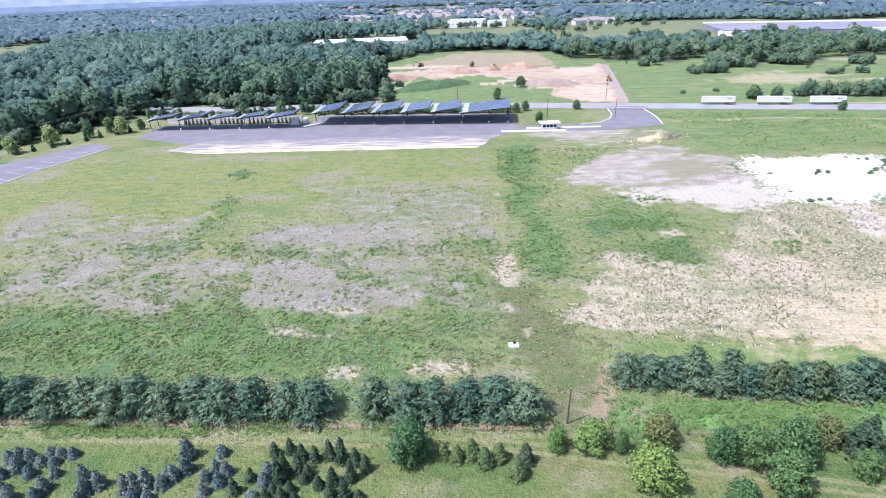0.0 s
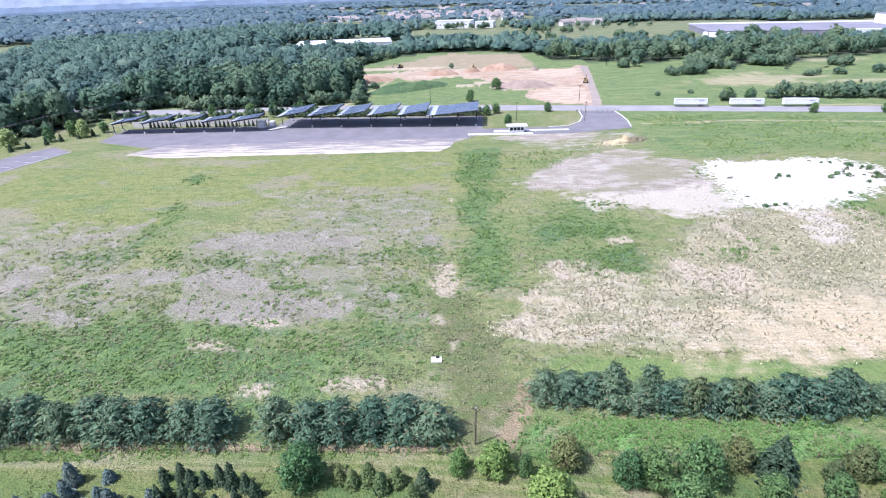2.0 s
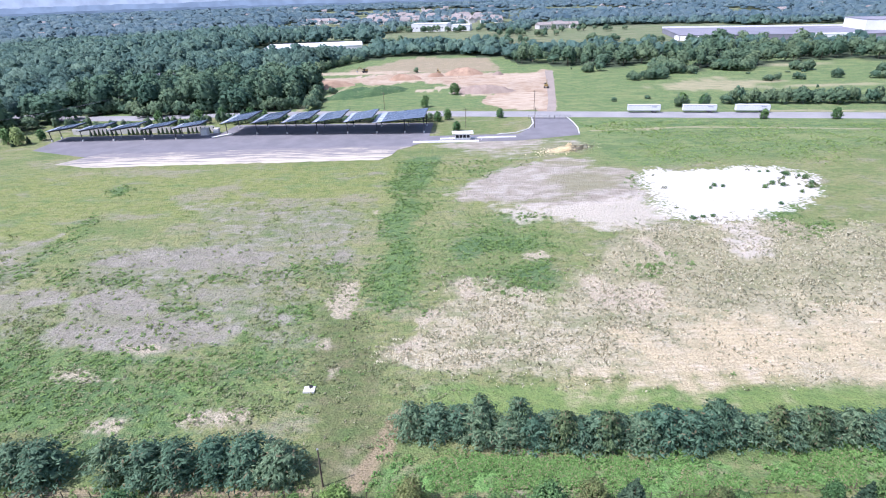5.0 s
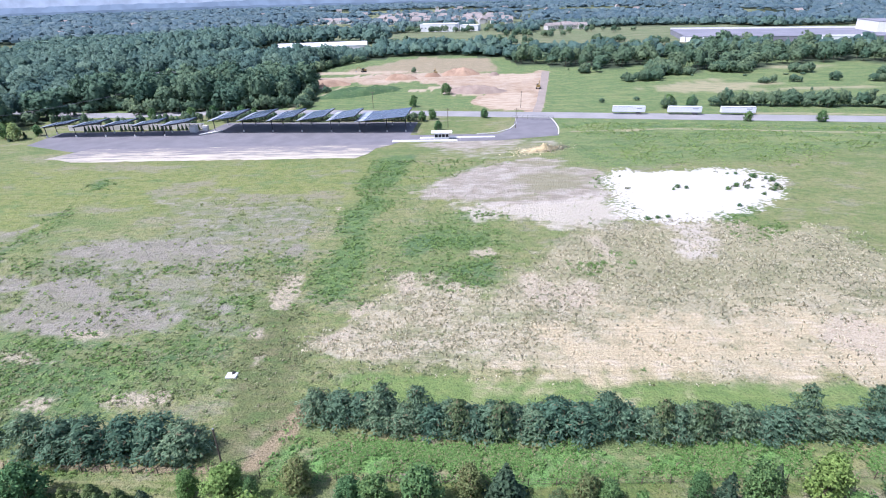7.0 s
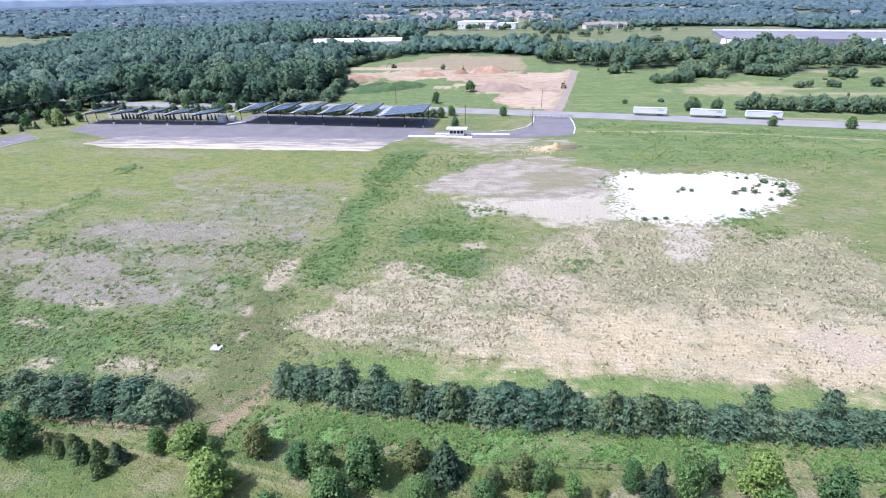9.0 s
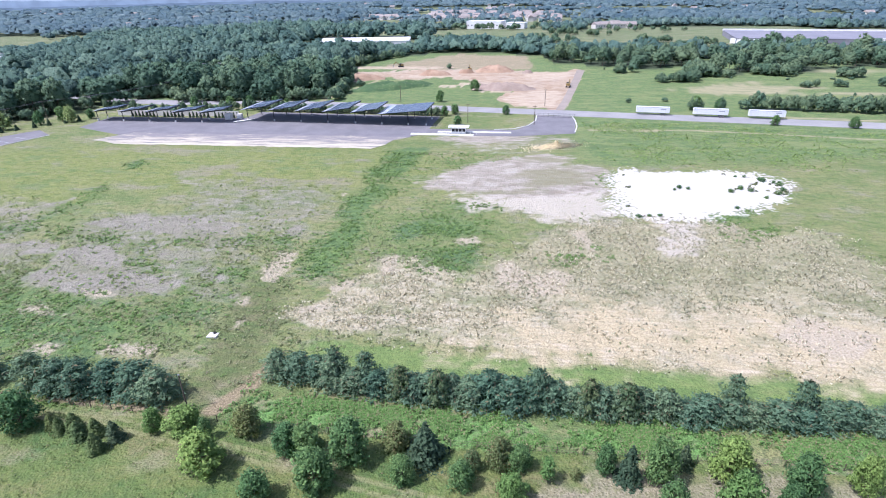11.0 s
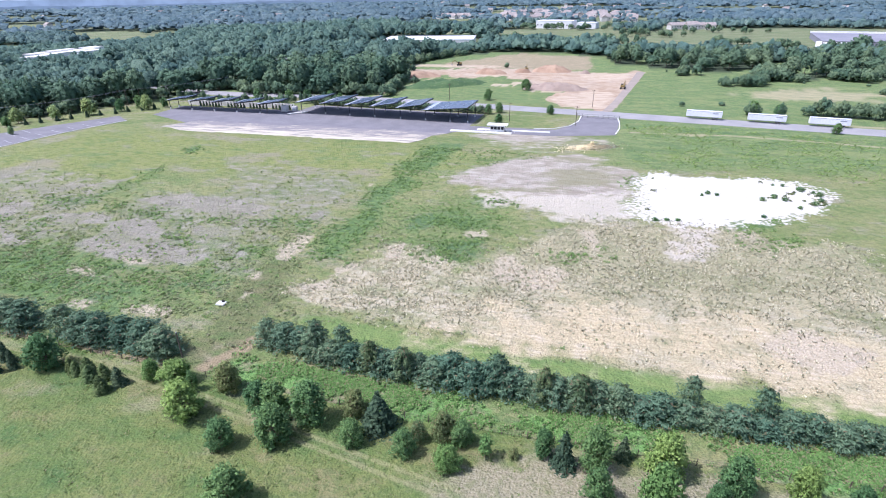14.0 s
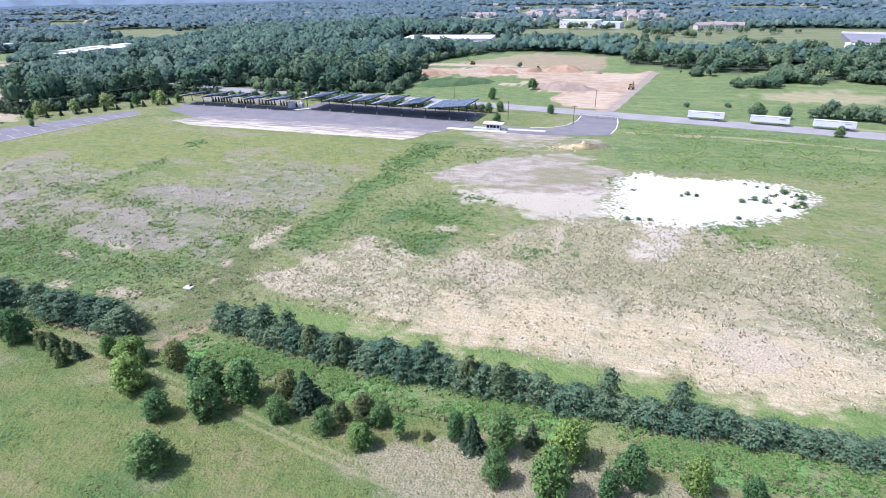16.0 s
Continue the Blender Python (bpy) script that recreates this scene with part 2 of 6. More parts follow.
def ellipses(x, y, rows, soft=0.5, warp=0.9, seed=3):
    m = np.zeros_like(x)
    n = fbm(x, y, 9, seed) - 0.5 + 0.6 * (fbm(x, y, 2.4, seed + 9, 3) - 0.5)
    for cx, cy, rx, ry in rows:
        r = np.hypot((x - cx) / rx, (y - cy) / ry)
        m = np.maximum(m, np.clip((1.0 + soft * 0.6 - r + warp * n) / soft, 0, 1))
    return m


def inside(x, y, poly, soft=4.0, warp=5.0, seed=5):
    """1 inside a polygon, with a ragged soft rim."""
    odd = np.zeros(x.shape, bool)
    far = np.full(x.shape, 1e9)
    for (ax, ay), (bx, by) in zip(poly, poly[1:] + poly[:1]):
        with np.errstate(divide="ignore", invalid="ignore"):
            odd ^= ((ay > y) != (by > y)) & (x < (bx - ax) * (y - ay) / (by - ay + 1e-12) + ax)
        k = np.clip(((x - ax) * (bx - ax) + (y - ay) * (by - ay)) / ((bx - ax) ** 2 + (by - ay) ** 2), 0, 1)
        far = np.minimum(far, np.hypot(x - ax - k * (bx - ax), y - ay - k * (by - ay)))
    d = np.where(odd, far, -far) + warp * 2 * (fbm(x, y, 10, seed) - 0.5) + warp * (fbm(x, y, 2.5, seed + 4, 2) - 0.5)
    return np.clip(d / soft + 0.5, 0, 1)


def patches(x, y, polys, soft=3.0, warp=2.2, seed=5):
    """1 inside any of several ragged outlines."""
    m = np.zeros_like(x)
    for k, poly in enumerate(polys):
        px, py = [p[0] for p in poly], [p[1] for p in poly]
        near = (x > min(px) - 12) & (x < max(px) + 12) & (y > min(py) - 12) & (y < max(py) + 12)
        m[near] = np.maximum(m[near], inside(x[near], y[near], poly, soft, warp, seed + k))
    return m


def near_line(x, y, pts, width):
    far = np.full(x.shape, 1e9)
    for (ax, ay), (bx, by) in zip(pts, pts[1:]):
        k = np.clip(((x - ax) * (bx - ax) + (y - ay) * (by - ay)) / ((bx - ax) ** 2 + (by - ay) ** 2), 0, 1)
        far = np.minimum(far, np.hypot(x - ax - k * (bx - ax), y - ay - k * (by - ay)))
    return np.clip(1.4 - far / width + 0.7 * (fbm(x, y, 3, 31) - 0.5), 0, 1)


# patches of the field, each an outline on the plan
GRAVEL = [
    [(-59, 128), (-55, 134), (-47, 138), (-33, 137), (-20, 135), (-13, 133), (-13, 124), (-19, 121), (-28, 122), (-49, 125)],
    [(-54, 110), (-51, 115), (-43, 117), (-33, 112), (-28, 104), (-20, 102), (-13, 101), (-9, 96), (-23, 91), (-42, 93), (-50, 97), (-50, 103)],
    [(-27, 115), (-18, 116), (-14, 111), (-17, 106), (-24, 108)],
    [(-102, 115), (-97, 119), (-91, 120), (-86, 111), (-88, 106), (-93, 103), (-100, 107)],
    [(-109, 104), (-107, 112), (-99, 109), (-98, 103), (-100, 97), (-104, 97)]]
GRAVEL_MORE = [
    [(-87, 98), (-83, 104), (-77, 100), (-66, 95), (-65, 93), (-72, 93), (-81, 95)],
    [(-100, 126), (-96, 135), (-85, 142), (-79, 149), (-77, 142), (-85, 136), (-89, 129), (-95, 125)],
    [(-136, 139), (-134, 147), (-128, 151), (-124, 140), (-124, 129), (-127, 126)],
    [(-73, 114), (-66, 118), (-55, 116), (-54, 110), (-61, 107), (-70, 108)],
    [(-113, 134), (-103, 133), (-102, 130), (-108, 128)], [(-68, 101), (-65, 105), (-62, 102), (-66, 99)], [(2, 134), (6, 133), (6, 125), (2, 125)]]
THIN = [[(-23, 163), (-12, 160), (-9, 147), (-12, 135), (-24, 137), (-24, 153)], [(-51, 170), (-24, 171), (9, 166), (6, 120), (-13, 121), (-33, 136)],
        [(-136, 139), (-123, 149), (-84, 145), (-66, 123), (-49, 95), (-63, 91), (-103, 96)], [(-64, 137), (-4, 134), (3, 93), (-48, 93)]]
GRAVEL_YARD = [[(33, 172), (41, 185), (52, 199), (77, 212), (87, 208), (84, 194), (99, 191), (94, 181), (78, 172), (80, 164), (63, 163), (48, 165), (37, 164)],
               [(28, 233), (51, 238), (74, 239), (70, 227), (52, 223), (36, 226)], [(76, 200), (97, 193), (96, 168), (80, 158), (58, 158), (52, 168)]]
SAND = [
    [(6, 115), (10, 116), (11, 108), (11, 101), (7, 99), (5, 105)], [(5, 94), (8, 95), (9, 90), (6, 90), (5, 91)], [(-32, 93), (-26, 94), (-22, 92), (-26, 90), (-31, 91)],
    [(-42, 87), (-36, 86), (-31, 84), (-27, 84), (-27, 82), (-35, 83), (-40, 84)], [(-27, 73), (-22, 74), (-20, 74), (-21, 71), (-26, 72)], [(-12, 73), (-8, 75), (-2, 75), (-1, 73), (-5, 71), (-12, 72)],
    [(8, 161), (12, 162), (12, 157), (9, 155)], [(9, 85), (11, 85), (11, 81), (9, 81)]]
SAND_RIGHT = [
    [(60, 114), (65, 117), (68, 109), (67, 101), (63, 100), (61, 106)], [(67, 106), (75, 112), (79, 110), (76, 102), (69, 100)], [(19, 91), (24, 95), (23, 100), (29, 105), (30, 101), (26, 96), (26, 90), (21, 87)],
    [(32, 114), (36, 116), (38, 107), (34, 106)], [(50, 128), (55, 129), (57, 126), (52, 125)], [(122, 144), (126, 144), (125, 139), (121, 139)], [(79, 136), (85, 136), (87, 124), (84, 123), (81, 129)]]
CHALKY = [[(-335, 280), (-247, 232), (-206, 196), (-228, 190), (-300, 232)], [(-505, 395), (-465, 402), (-395, 338), (-420, 325)], [(113, 92), (123, 97), (128, 94), (134, 92), (127, 82), (119, 84), (113, 88)]]
PEBBLE = [[(45, 159), (50, 157), (73, 154), (91, 144), (87, 140), (70, 144), (51, 152)], [(104, 144), (121, 146), (114, 133), (105, 121), (102, 126), (106, 136)], [(48, 163), (63, 162), (80, 164), (93, 167), (93, 146), (72, 146), (56, 153)]]
LUSH = [
    [(-104, 96), (-87, 95), (-68, 91), (-52, 93), (-44, 90), (-42, 82), (-34, 81), (-29, 75), (-41, 72), (-60, 73), (-74, 75), (-92, 76)],
    [(-39, 90), (-32, 90), (-18, 90), (-6, 89), (-4, 82), (-13, 80), (-21, 80), (-27, 84), (-36, 87)],
    [(13, 215), (30, 217), (26, 183), (21, 150), (24, 133), (24, 116), (23, 105), (16, 105), (14, 116), (15, 130), (14, 155), (14, 184)],
    [(-77, 128), (-77, 138), (-75, 143), (-73, 140), (-73, 128), (-74, 123), (-77, 123)]]
LUSH_MORE = [
    [(-66, 126), (-61, 124), (-45, 122), (-43, 117), (-54, 117), (-62, 119)], [(-28, 121), (-22, 124), (-20, 119), (-26, 117)], [(-12, 122), (-6, 125), (-4, 119), (-11, 117)],
    [(-4, 123), (4, 125), (7, 118), (-2, 117)], [(-4, 104), (2, 105), (2, 100), (-4, 99)], [(-88, 107), (-85, 109), (-83, 106), (-85, 104)], [(-103, 109), (-99, 109), (-95, 105), (-99, 104)],
    [(-78, 108), (-73, 108), (-70, 102), (-75, 102)], [(-86, 183), (-84, 188), (-79, 186), (-78, 178), (-83, 181)], [(-33, 117), (-28, 109), (-23, 106), (-18, 103), (-25, 102), (-29, 106)]]
LUSH_RIGHT = [
    [(33, 136), (40, 141), (46, 139), (54, 140), (58, 133), (52, 130), (44, 130), (36, 124), (32, 122), (30, 125)], [(42, 114), (48, 120), (55, 124), (56, 116), (49, 110), (44, 110)],
    [(45, 152), (56, 155), (59, 151), (52, 148)], [(79, 121), (86, 124), (87, 120), (80, 118), (74, 116)], [(118, 146), (125, 151), (138, 156), (131, 149), (121, 142)], [(123, 137), (133, 143), (138, 142), (128, 134)],
    [(94, 181), (98, 185), (98, 176), (93, 173)], [(-90, 124), (-80, 127), (-75, 121), (-79, 118), (-87, 119)], [(-79, 156), (-76, 160), (-73, 151), (-75, 149)]]
FRESH = [[(-110, 96), (-40, 94), (4, 92), (10, 84), (-8, 79), (-14, 66), (-110, 66)], [(26, 205), (44, 222), (78, 222), (60, 205), (40, 190), (26, 172)], [(27, 150), (46, 150), (60, 140), (48, 118), (28, 118)]]
NEAR_LUSH = [(37, 61, 12, 2.5), (81, 60, 8, 2.5), (57, 59, 9, 2.5), (112, 60, 10, 3), (125, 62, 8, 3), (86, 61, 9, 3), (50, 61, 8, 2.5), (62, 60, 8, 2.5), (25, 60, 4, 3)]
DRY = [(195, 366, 26, 8), (240, 372, 22, 6), (222, 388, 20, 5), (300, 455, 40, 9), (270, 350, 40, 5), (126, 252, 5, 2)]
DITCH = [(100, 252), (144, 254), (173, 250), (210, 243), (300, 230)]
BARE = [(-7, 48, 5, 1.5), (34, 51, 5, 1.5), (28, 55, 3, 2), (79, 46, 12, 5), (95, 50, 12, 4), (38, 34, 4, 1.2), (29, 43, 2, 1), (70, 47, 5, 2.5), (16, 64, 1.6, 3), (115, 52, 12, 3), (17, 49, 6, 2)]
PALE = [(-114, 177, 42, 30), (-128, 155, 28, 22), (-30, 185, 60, 26), (-100, 140, 20, 20)]
STUBBLE = [(19, 88), (25, 96), (29, 105), (32, 116), (42, 115), (53, 108), (59, 115), (74, 129), (78, 142), (104, 145), (114, 145), (128, 142), (141, 139), (149, 135), (151, 119), (148, 101), (141, 79), (119, 77), (68, 78), (30, 82)]
STRAW = [(50, 80), (56, 83), (60, 89), (73, 95), (87, 98), (104, 98), (121, 97), (134, 97), (143, 86), (141, 79), (119, 77), (101, 78), (80, 78.5)]
STONE = [(95, 180), (102, 191), (115, 190), (123, 192), (139, 193), (149, 190), (158, 184), (154, 174), (145, 163), (135, 156), (127, 151), (118, 147), (106, 144), (96, 145), (92, 149), (90, 155), (94, 168)]
DIRT_SITE = [(-65, 387), (-76, 431), (-32, 448), (32, 458), (80, 445), (113, 444), (87, 300), (68, 304), (53, 327), (65, 359), (41, 378), (35, 397), (12, 413), (-12, 401), (-32, 412), (-44, 390)]
DIRT_OLD = [(-60, 470), (-22, 517), (1, 568), (79, 557), (80, 448), (32, 460), (-32, 462)]
CREAM = [[(86, 302), (69, 305), (57, 328), (72, 352), (98, 360)], [(-112, 466), (-60, 458), (30, 461), (58, 455), (58, 462), (0, 468), (-80, 472)], [(-70, 392), (-52, 392), (-66, 428), (-74, 428)], [(-25, 418), (0, 410), (30, 405), (40, 412), (0, 424)], [(80, 400), (105, 410), (110, 440), (70, 436)]]
RUBBLE = [(24, 376, 7, 4), (33, 382, 6, 4), (17, 372, 3, 2), (45, 357, 6, 2.5), (55, 355, 8, 2.5), (40, 362, 3, 2)]
SITE_TRACK = [(-50, 315), (-47, 345), (-38, 370), (-34, 398), (-36, 431)]
DRY_MEADOW = [[(172, 349), (188, 378), (215, 387), (240, 354), (224, 347), (192, 345)], [(232, 350), (262, 356), (262, 350), (238, 346)], [(290, 440), (330, 452), (345, 440), (310, 430)]]
FOOTPATH = [(22.4, 72.2), (21.6, 69.1), (19.7, 64.4), (17.0, 60.1)]
WORN = [(16, 60), (15.5, 70), (13, 80), (10, 92), (7, 108)]
TRACK = [(-100, 58.5), (-60, 58), (-33, 57), (-10, 56.2), (3, 55.6), (18, 53), (31, 51), (43, 48.6), (54, 46.6), (70, 44)]
FAR_FIELDS = [(219, 800, 80, 95), (140, 720, 75, 75), (-430, 452, 34, 62), (-735, 785, 95, 55), (-650, 715, 65, 62), (-575, 700, 48, 78), (-600, 815, 48, 40), (-440, 362, 44, 22), (-990, 890, 130, 70), (-1120, 960, 170, 80), (-545, 625, 55, 62), (-300, 254, 48, 24), (-258, 226, 22, 14), (-130, 870, 95, 60), (-60, 1850, 330, 230),
              (40, 880, 110, 40), (360, 900, 140, 60), (420, 1650, 220, 130), (-420, 1950, 120, 120), (-1350, 1200, 200, 110), (-750, 1500, 90, 90), (700, 1150, 120, 70)]


def wood_front(x):
    return np.interp(x, [-560, -420, -300, -250, -225, -205, -185, -172, -150, -138, -91, -48], [470, 345, 255, 215, 214, 236, 280, 318, 328, 313, 320, 324])


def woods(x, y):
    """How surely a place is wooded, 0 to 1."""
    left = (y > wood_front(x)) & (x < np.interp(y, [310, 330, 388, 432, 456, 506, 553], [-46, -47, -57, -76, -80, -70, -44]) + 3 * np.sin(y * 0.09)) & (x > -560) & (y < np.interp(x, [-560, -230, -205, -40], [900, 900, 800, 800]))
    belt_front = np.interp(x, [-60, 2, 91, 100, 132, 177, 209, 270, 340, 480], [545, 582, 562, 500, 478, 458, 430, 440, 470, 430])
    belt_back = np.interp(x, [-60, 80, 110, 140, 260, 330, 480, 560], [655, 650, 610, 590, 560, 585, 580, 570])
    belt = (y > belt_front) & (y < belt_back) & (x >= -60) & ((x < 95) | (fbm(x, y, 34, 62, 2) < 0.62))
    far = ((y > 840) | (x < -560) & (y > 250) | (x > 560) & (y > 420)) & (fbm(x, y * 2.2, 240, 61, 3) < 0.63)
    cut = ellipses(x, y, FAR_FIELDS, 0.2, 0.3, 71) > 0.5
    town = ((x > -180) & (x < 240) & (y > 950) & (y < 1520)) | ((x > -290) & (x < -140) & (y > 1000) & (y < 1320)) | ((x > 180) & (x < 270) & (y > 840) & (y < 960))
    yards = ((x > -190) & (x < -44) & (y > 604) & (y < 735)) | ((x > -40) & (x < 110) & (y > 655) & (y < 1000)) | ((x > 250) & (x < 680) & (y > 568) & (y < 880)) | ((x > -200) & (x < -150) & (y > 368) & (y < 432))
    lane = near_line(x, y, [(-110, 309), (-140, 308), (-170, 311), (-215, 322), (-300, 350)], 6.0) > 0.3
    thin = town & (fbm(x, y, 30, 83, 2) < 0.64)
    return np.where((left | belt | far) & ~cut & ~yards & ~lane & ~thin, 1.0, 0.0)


def far_rise(x, y):
    """The plain lifts a little at the rim of the view."""
    d = np.hypot(x - 40, y)
    return np.clip((d - 2600) / 2000, 0, 1) * 2.0

# ---- ground: one sheet to the horizon ----


def spread(dense_lo, dense_hi, step, lo, hi, grow=1.16):
    mid = list(np.arange(dense_lo, dense_hi + step * 0.5, step))
    up, s = [mid[-1]], step
    while up[-1] < hi:
        s *= grow
        up.append(up[-1] + s)
    down, s = [mid[0]], step
    while down[-1] > lo:
        s *= grow
        down.append(down[-1] - s)
    return np.array(down[:0:-1] + mid + up[1:])


GX, GY = spread(-165, 175, 1.0, -6000, 6000, 1.09), np.concatenate([spread(28, 130, 0.8, -3000, 130)[:-1], spread(130, 250, 1.3, 130, 6000, 1.075)[1:]])
GY = np.unique(GY)
X, Y = np.meshgrid(GX, GY)
flat_x, flat_y = X.ravel(), Y.ravel()
MASKS = {
    "gravel": np.maximum(patches(flat_x, flat_y, GRAVEL + GRAVEL_MORE, 3.5, 2.4, 3), 0.62 * patches(flat_x, flat_y, THIN, 12, 7, 4)),
    "grit": np.maximum(patches(flat_x, flat_y, GRAVEL_YARD, 6, 4, 14), 0.55 * patches(flat_x, flat_y, [[(26, 234), (92, 243), (90, 222), (62, 212), (40, 217)]], 10, 6, 15)),
    "pebble": patches(flat_x, flat_y, PEBBLE, 7, 6, 9),
    "green": np.clip((flat_y - 192 - 0.12 * (flat_x - 100) + 30 * (fbm(flat_x, flat_y, 25, 95) - 0.5)) / 14, 0, 1) * np.clip((flat_x - 84) / 14, 0, 1) + np.clip((flat_y - 306) / 6, 0, 1) * np.clip((640 - flat_y) / 30, 0, 1),
    "worn": np.clip(near_line(flat_x, flat_y, WORN, 6.0) + 0.5 * (fbm(flat_x, flat_y, 7, 96) - 0.5), 0, 1) * np.clip((112 - flat_y) / 16, 0, 1) * np.clip((flat_y - 57) / 3, 0, 1),
    "beyond": np.clip((flat_y - 600 + 30 * (fbm(flat_x, flat_y, 40, 97) - 0.5)) / 30, 0, 1),
    "path": np.maximum(near_line(flat_x, flat_y, FOOTPATH, 1.7), 0.8 * near_line(flat_x, flat_y, [(-100, 61.4), (-60, 60.4), (-14, 59.4), (11, 58.8)], 0.9)),
    "dry": np.maximum(np.maximum(ellipses(flat_x, flat_y, DRY, 1.0, 1.5, 45), np.maximum(patches(flat_x, flat_y, DRY_MEADOW, 8, 6, 46), near_line(flat_x, flat_y, SITE_TRACK, 2.0))), np.maximum(near_line(flat_x, flat_y, [(196, 284.5), (300, 267.5), (420, 249)], 2.6), near_line(flat_x, flat_y, DITCH, 1.5) * 0.9)),
    "sand": patches(flat_x, flat_y, SAND + SAND_RIGHT + CHALKY, 2.4, 2.0, 13),
    "lush": np.maximum(patches(flat_x, flat_y, LUSH + LUSH_MORE + LUSH_RIGHT, 7, 4, 23), np.maximum(0.92 * patches(flat_x, flat_y, FRESH[:1], 14, 8, 24), 0.8 * near_line(flat_x, flat_y, [(98, 262), (125, 261), (173, 255.5), (210, 249), (300, 236)], 2.2))),
    "bright": ellipses(flat_x, flat_y, NEAR_LUSH, 0.7, 1.1, 33),
    "bare": np.maximum(ellipses(flat_x, flat_y, BARE, 1.5, 2.4, 43) * (0.5 + 0.5 * np.clip((flat_x - 58) / 10, 0, 1)), np.maximum(near_line(flat_x, flat_y, TRACK, 1.6) * 0.28, near_line(flat_x, flat_y, DITCH, 1.6) * 0.3)),
    "mown": near_line(flat_x, flat_y, [(22, 77.5), (40, 75.5), (60, 74), (80, 73), (118, 73), (165, 77)], 4.0) * np.clip((flat_x - 18) / 14, 0, 1),
    "pale": np.maximum(ellipses(flat_x, flat_y, PALE, 1.2, 1.2, 53), np.clip((flat_y - 620) / 30, 0, 1)),
    "stubble": inside(flat_x, flat_y, STUBBLE, 6, 5, 5),
    "olive": patches(flat_x, flat_y, [[(52, 110), (62, 120), (78, 142), (114, 146), (150, 136), (152, 110), (122, 103), (92, 103), (66, 103)]], 14, 8, 47),
    "straw": inside(flat_x, flat_y, STRAW, 13, 10, 6),
    "stone": inside(flat_x, flat_y, STONE, 7, 5, 7) * (1 - 0.45 * np.clip((108 - flat_x) / 13, 0, 1)),
    "track": np.clip(flat_y - np.interp(flat_x, [p[0] for p in TRACK], [p[1] for p in TRACK]), -9, 9) + 20 * ((flat_x < -99) | (flat_x > 72)),
    "cream": np.maximum(patches(flat_x, flat_y, CREAM, 5, 4, 27), ellipses(flat_x, flat_y, RUBBLE, 0.6, 1.6, 28)),
    "fallow": inside(flat_x, flat_y, DIRT_OLD, 6, 5, 18),
    "dirt": np.maximum(inside(flat_x, flat_y, DIRT_SITE, 4, 3, 8), near_line(flat_x, flat_y, [(88, 300), (96, 345), (108, 410), (114, 448)], 6)),
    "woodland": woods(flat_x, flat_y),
    "lawn": np.clip((57.5 - flat_y) / 1.5, 0, 1) * (np.abs(flat_x) < 400),
}
wild = np.clip((flat_y - 60) / 5, 0, 1) * np.clip((208 - flat_y) / 8, 0, 1) * (flat_x > -150) + 0.4 * np.clip((57 - flat_y) / 3, 0, 1)
Z = wild * (0.5 * (fbm(flat_x, flat_y, 14, 91) - 0.5) + 0.22 * (fbm(flat_x, flat_y, 2.6, 92, 2) - 0.5)) + 0.35 * MASKS["stone"] * fbm(flat_x, flat_y, 8, 93)
Z = Z + far_rise(flat_x, flat_y)
nx, ny = len(GX), len(GY)
idx = np.arange(nx * ny).reshape(ny, nx)
quads = np.stack([idx[:-1, :-1], idx[:-1, 1:], idx[1:, 1:], idx[1:, :-1]], -1).reshape(-1, 4)

g = Nodes("field_ground")
fine, tuft, mid, big = g.noise(3.2, 4), g.noise(0.85, 4), g.noise(0.16, 4), g.noise(0.022, 3)
speck = g.noise(7.0, 2, 0.7)


def edge(name, lo=0.35, hi=0.65, k=0.9, n=None):
    m = g.attr(name)
    d = g.math("MULTIPLY", g.math("SUBTRACT", n or tuft, 0.5), k)
    fade = g.math("MULTIPLY", g.math("MULTIPLY", m, g.math("SUBTRACT", 1.0, m)), 4.0)
    return g.ramp(g.math("ADD", m, g.math("MULTIPLY", d, g.math("MAXIMUM", fade, g.ramp(m, 0.0, 0.15, 0, 0.35)))), lo, hi)


stretch = g.add("ShaderNodeMapping", {"Vector": g.pos(), "Scale": (0.6, 1.0, 1.0)}).outputs[0]
drift, drift2 = g.noise(0.055, 5, 0.6, stretch), g.noise(0.11, 5, 0.65, stretch)
hue = g.noise(0.31, 4, 0.6, stretch)


def shades(fac, *stops):
    """Blend through several colours along a noise."""
    n = len(stops)
    out = lin(*stops[0])
    for k in range(1, n):
        out = g.mix(g.ramp(fac, 0.36 + 0.28 * (k - 1) / (n - 1), 0.36 + 0.28 * k / (n - 1)), out, lin(*stops[k]))
    return out


def grain(colour, dark, amount=0.5):
    """Tufts and blades: darker specks at two scales."""
    out = g.mix(g.ramp(tuft, 0.46, 0.62, 0, amount), colour, lin(*[v * 0.9 for v in dark]))
    out = g.mix(g.ramp(fine, 0.5, 0.62, 0, amount), out, lin(*[v * 0.7 for v in dark]))
    return g.mix(g.ramp(fine, 0.46, 0.34, 0, amount * 0.55), out, lin(*[v * 1.9 for v in dark]))


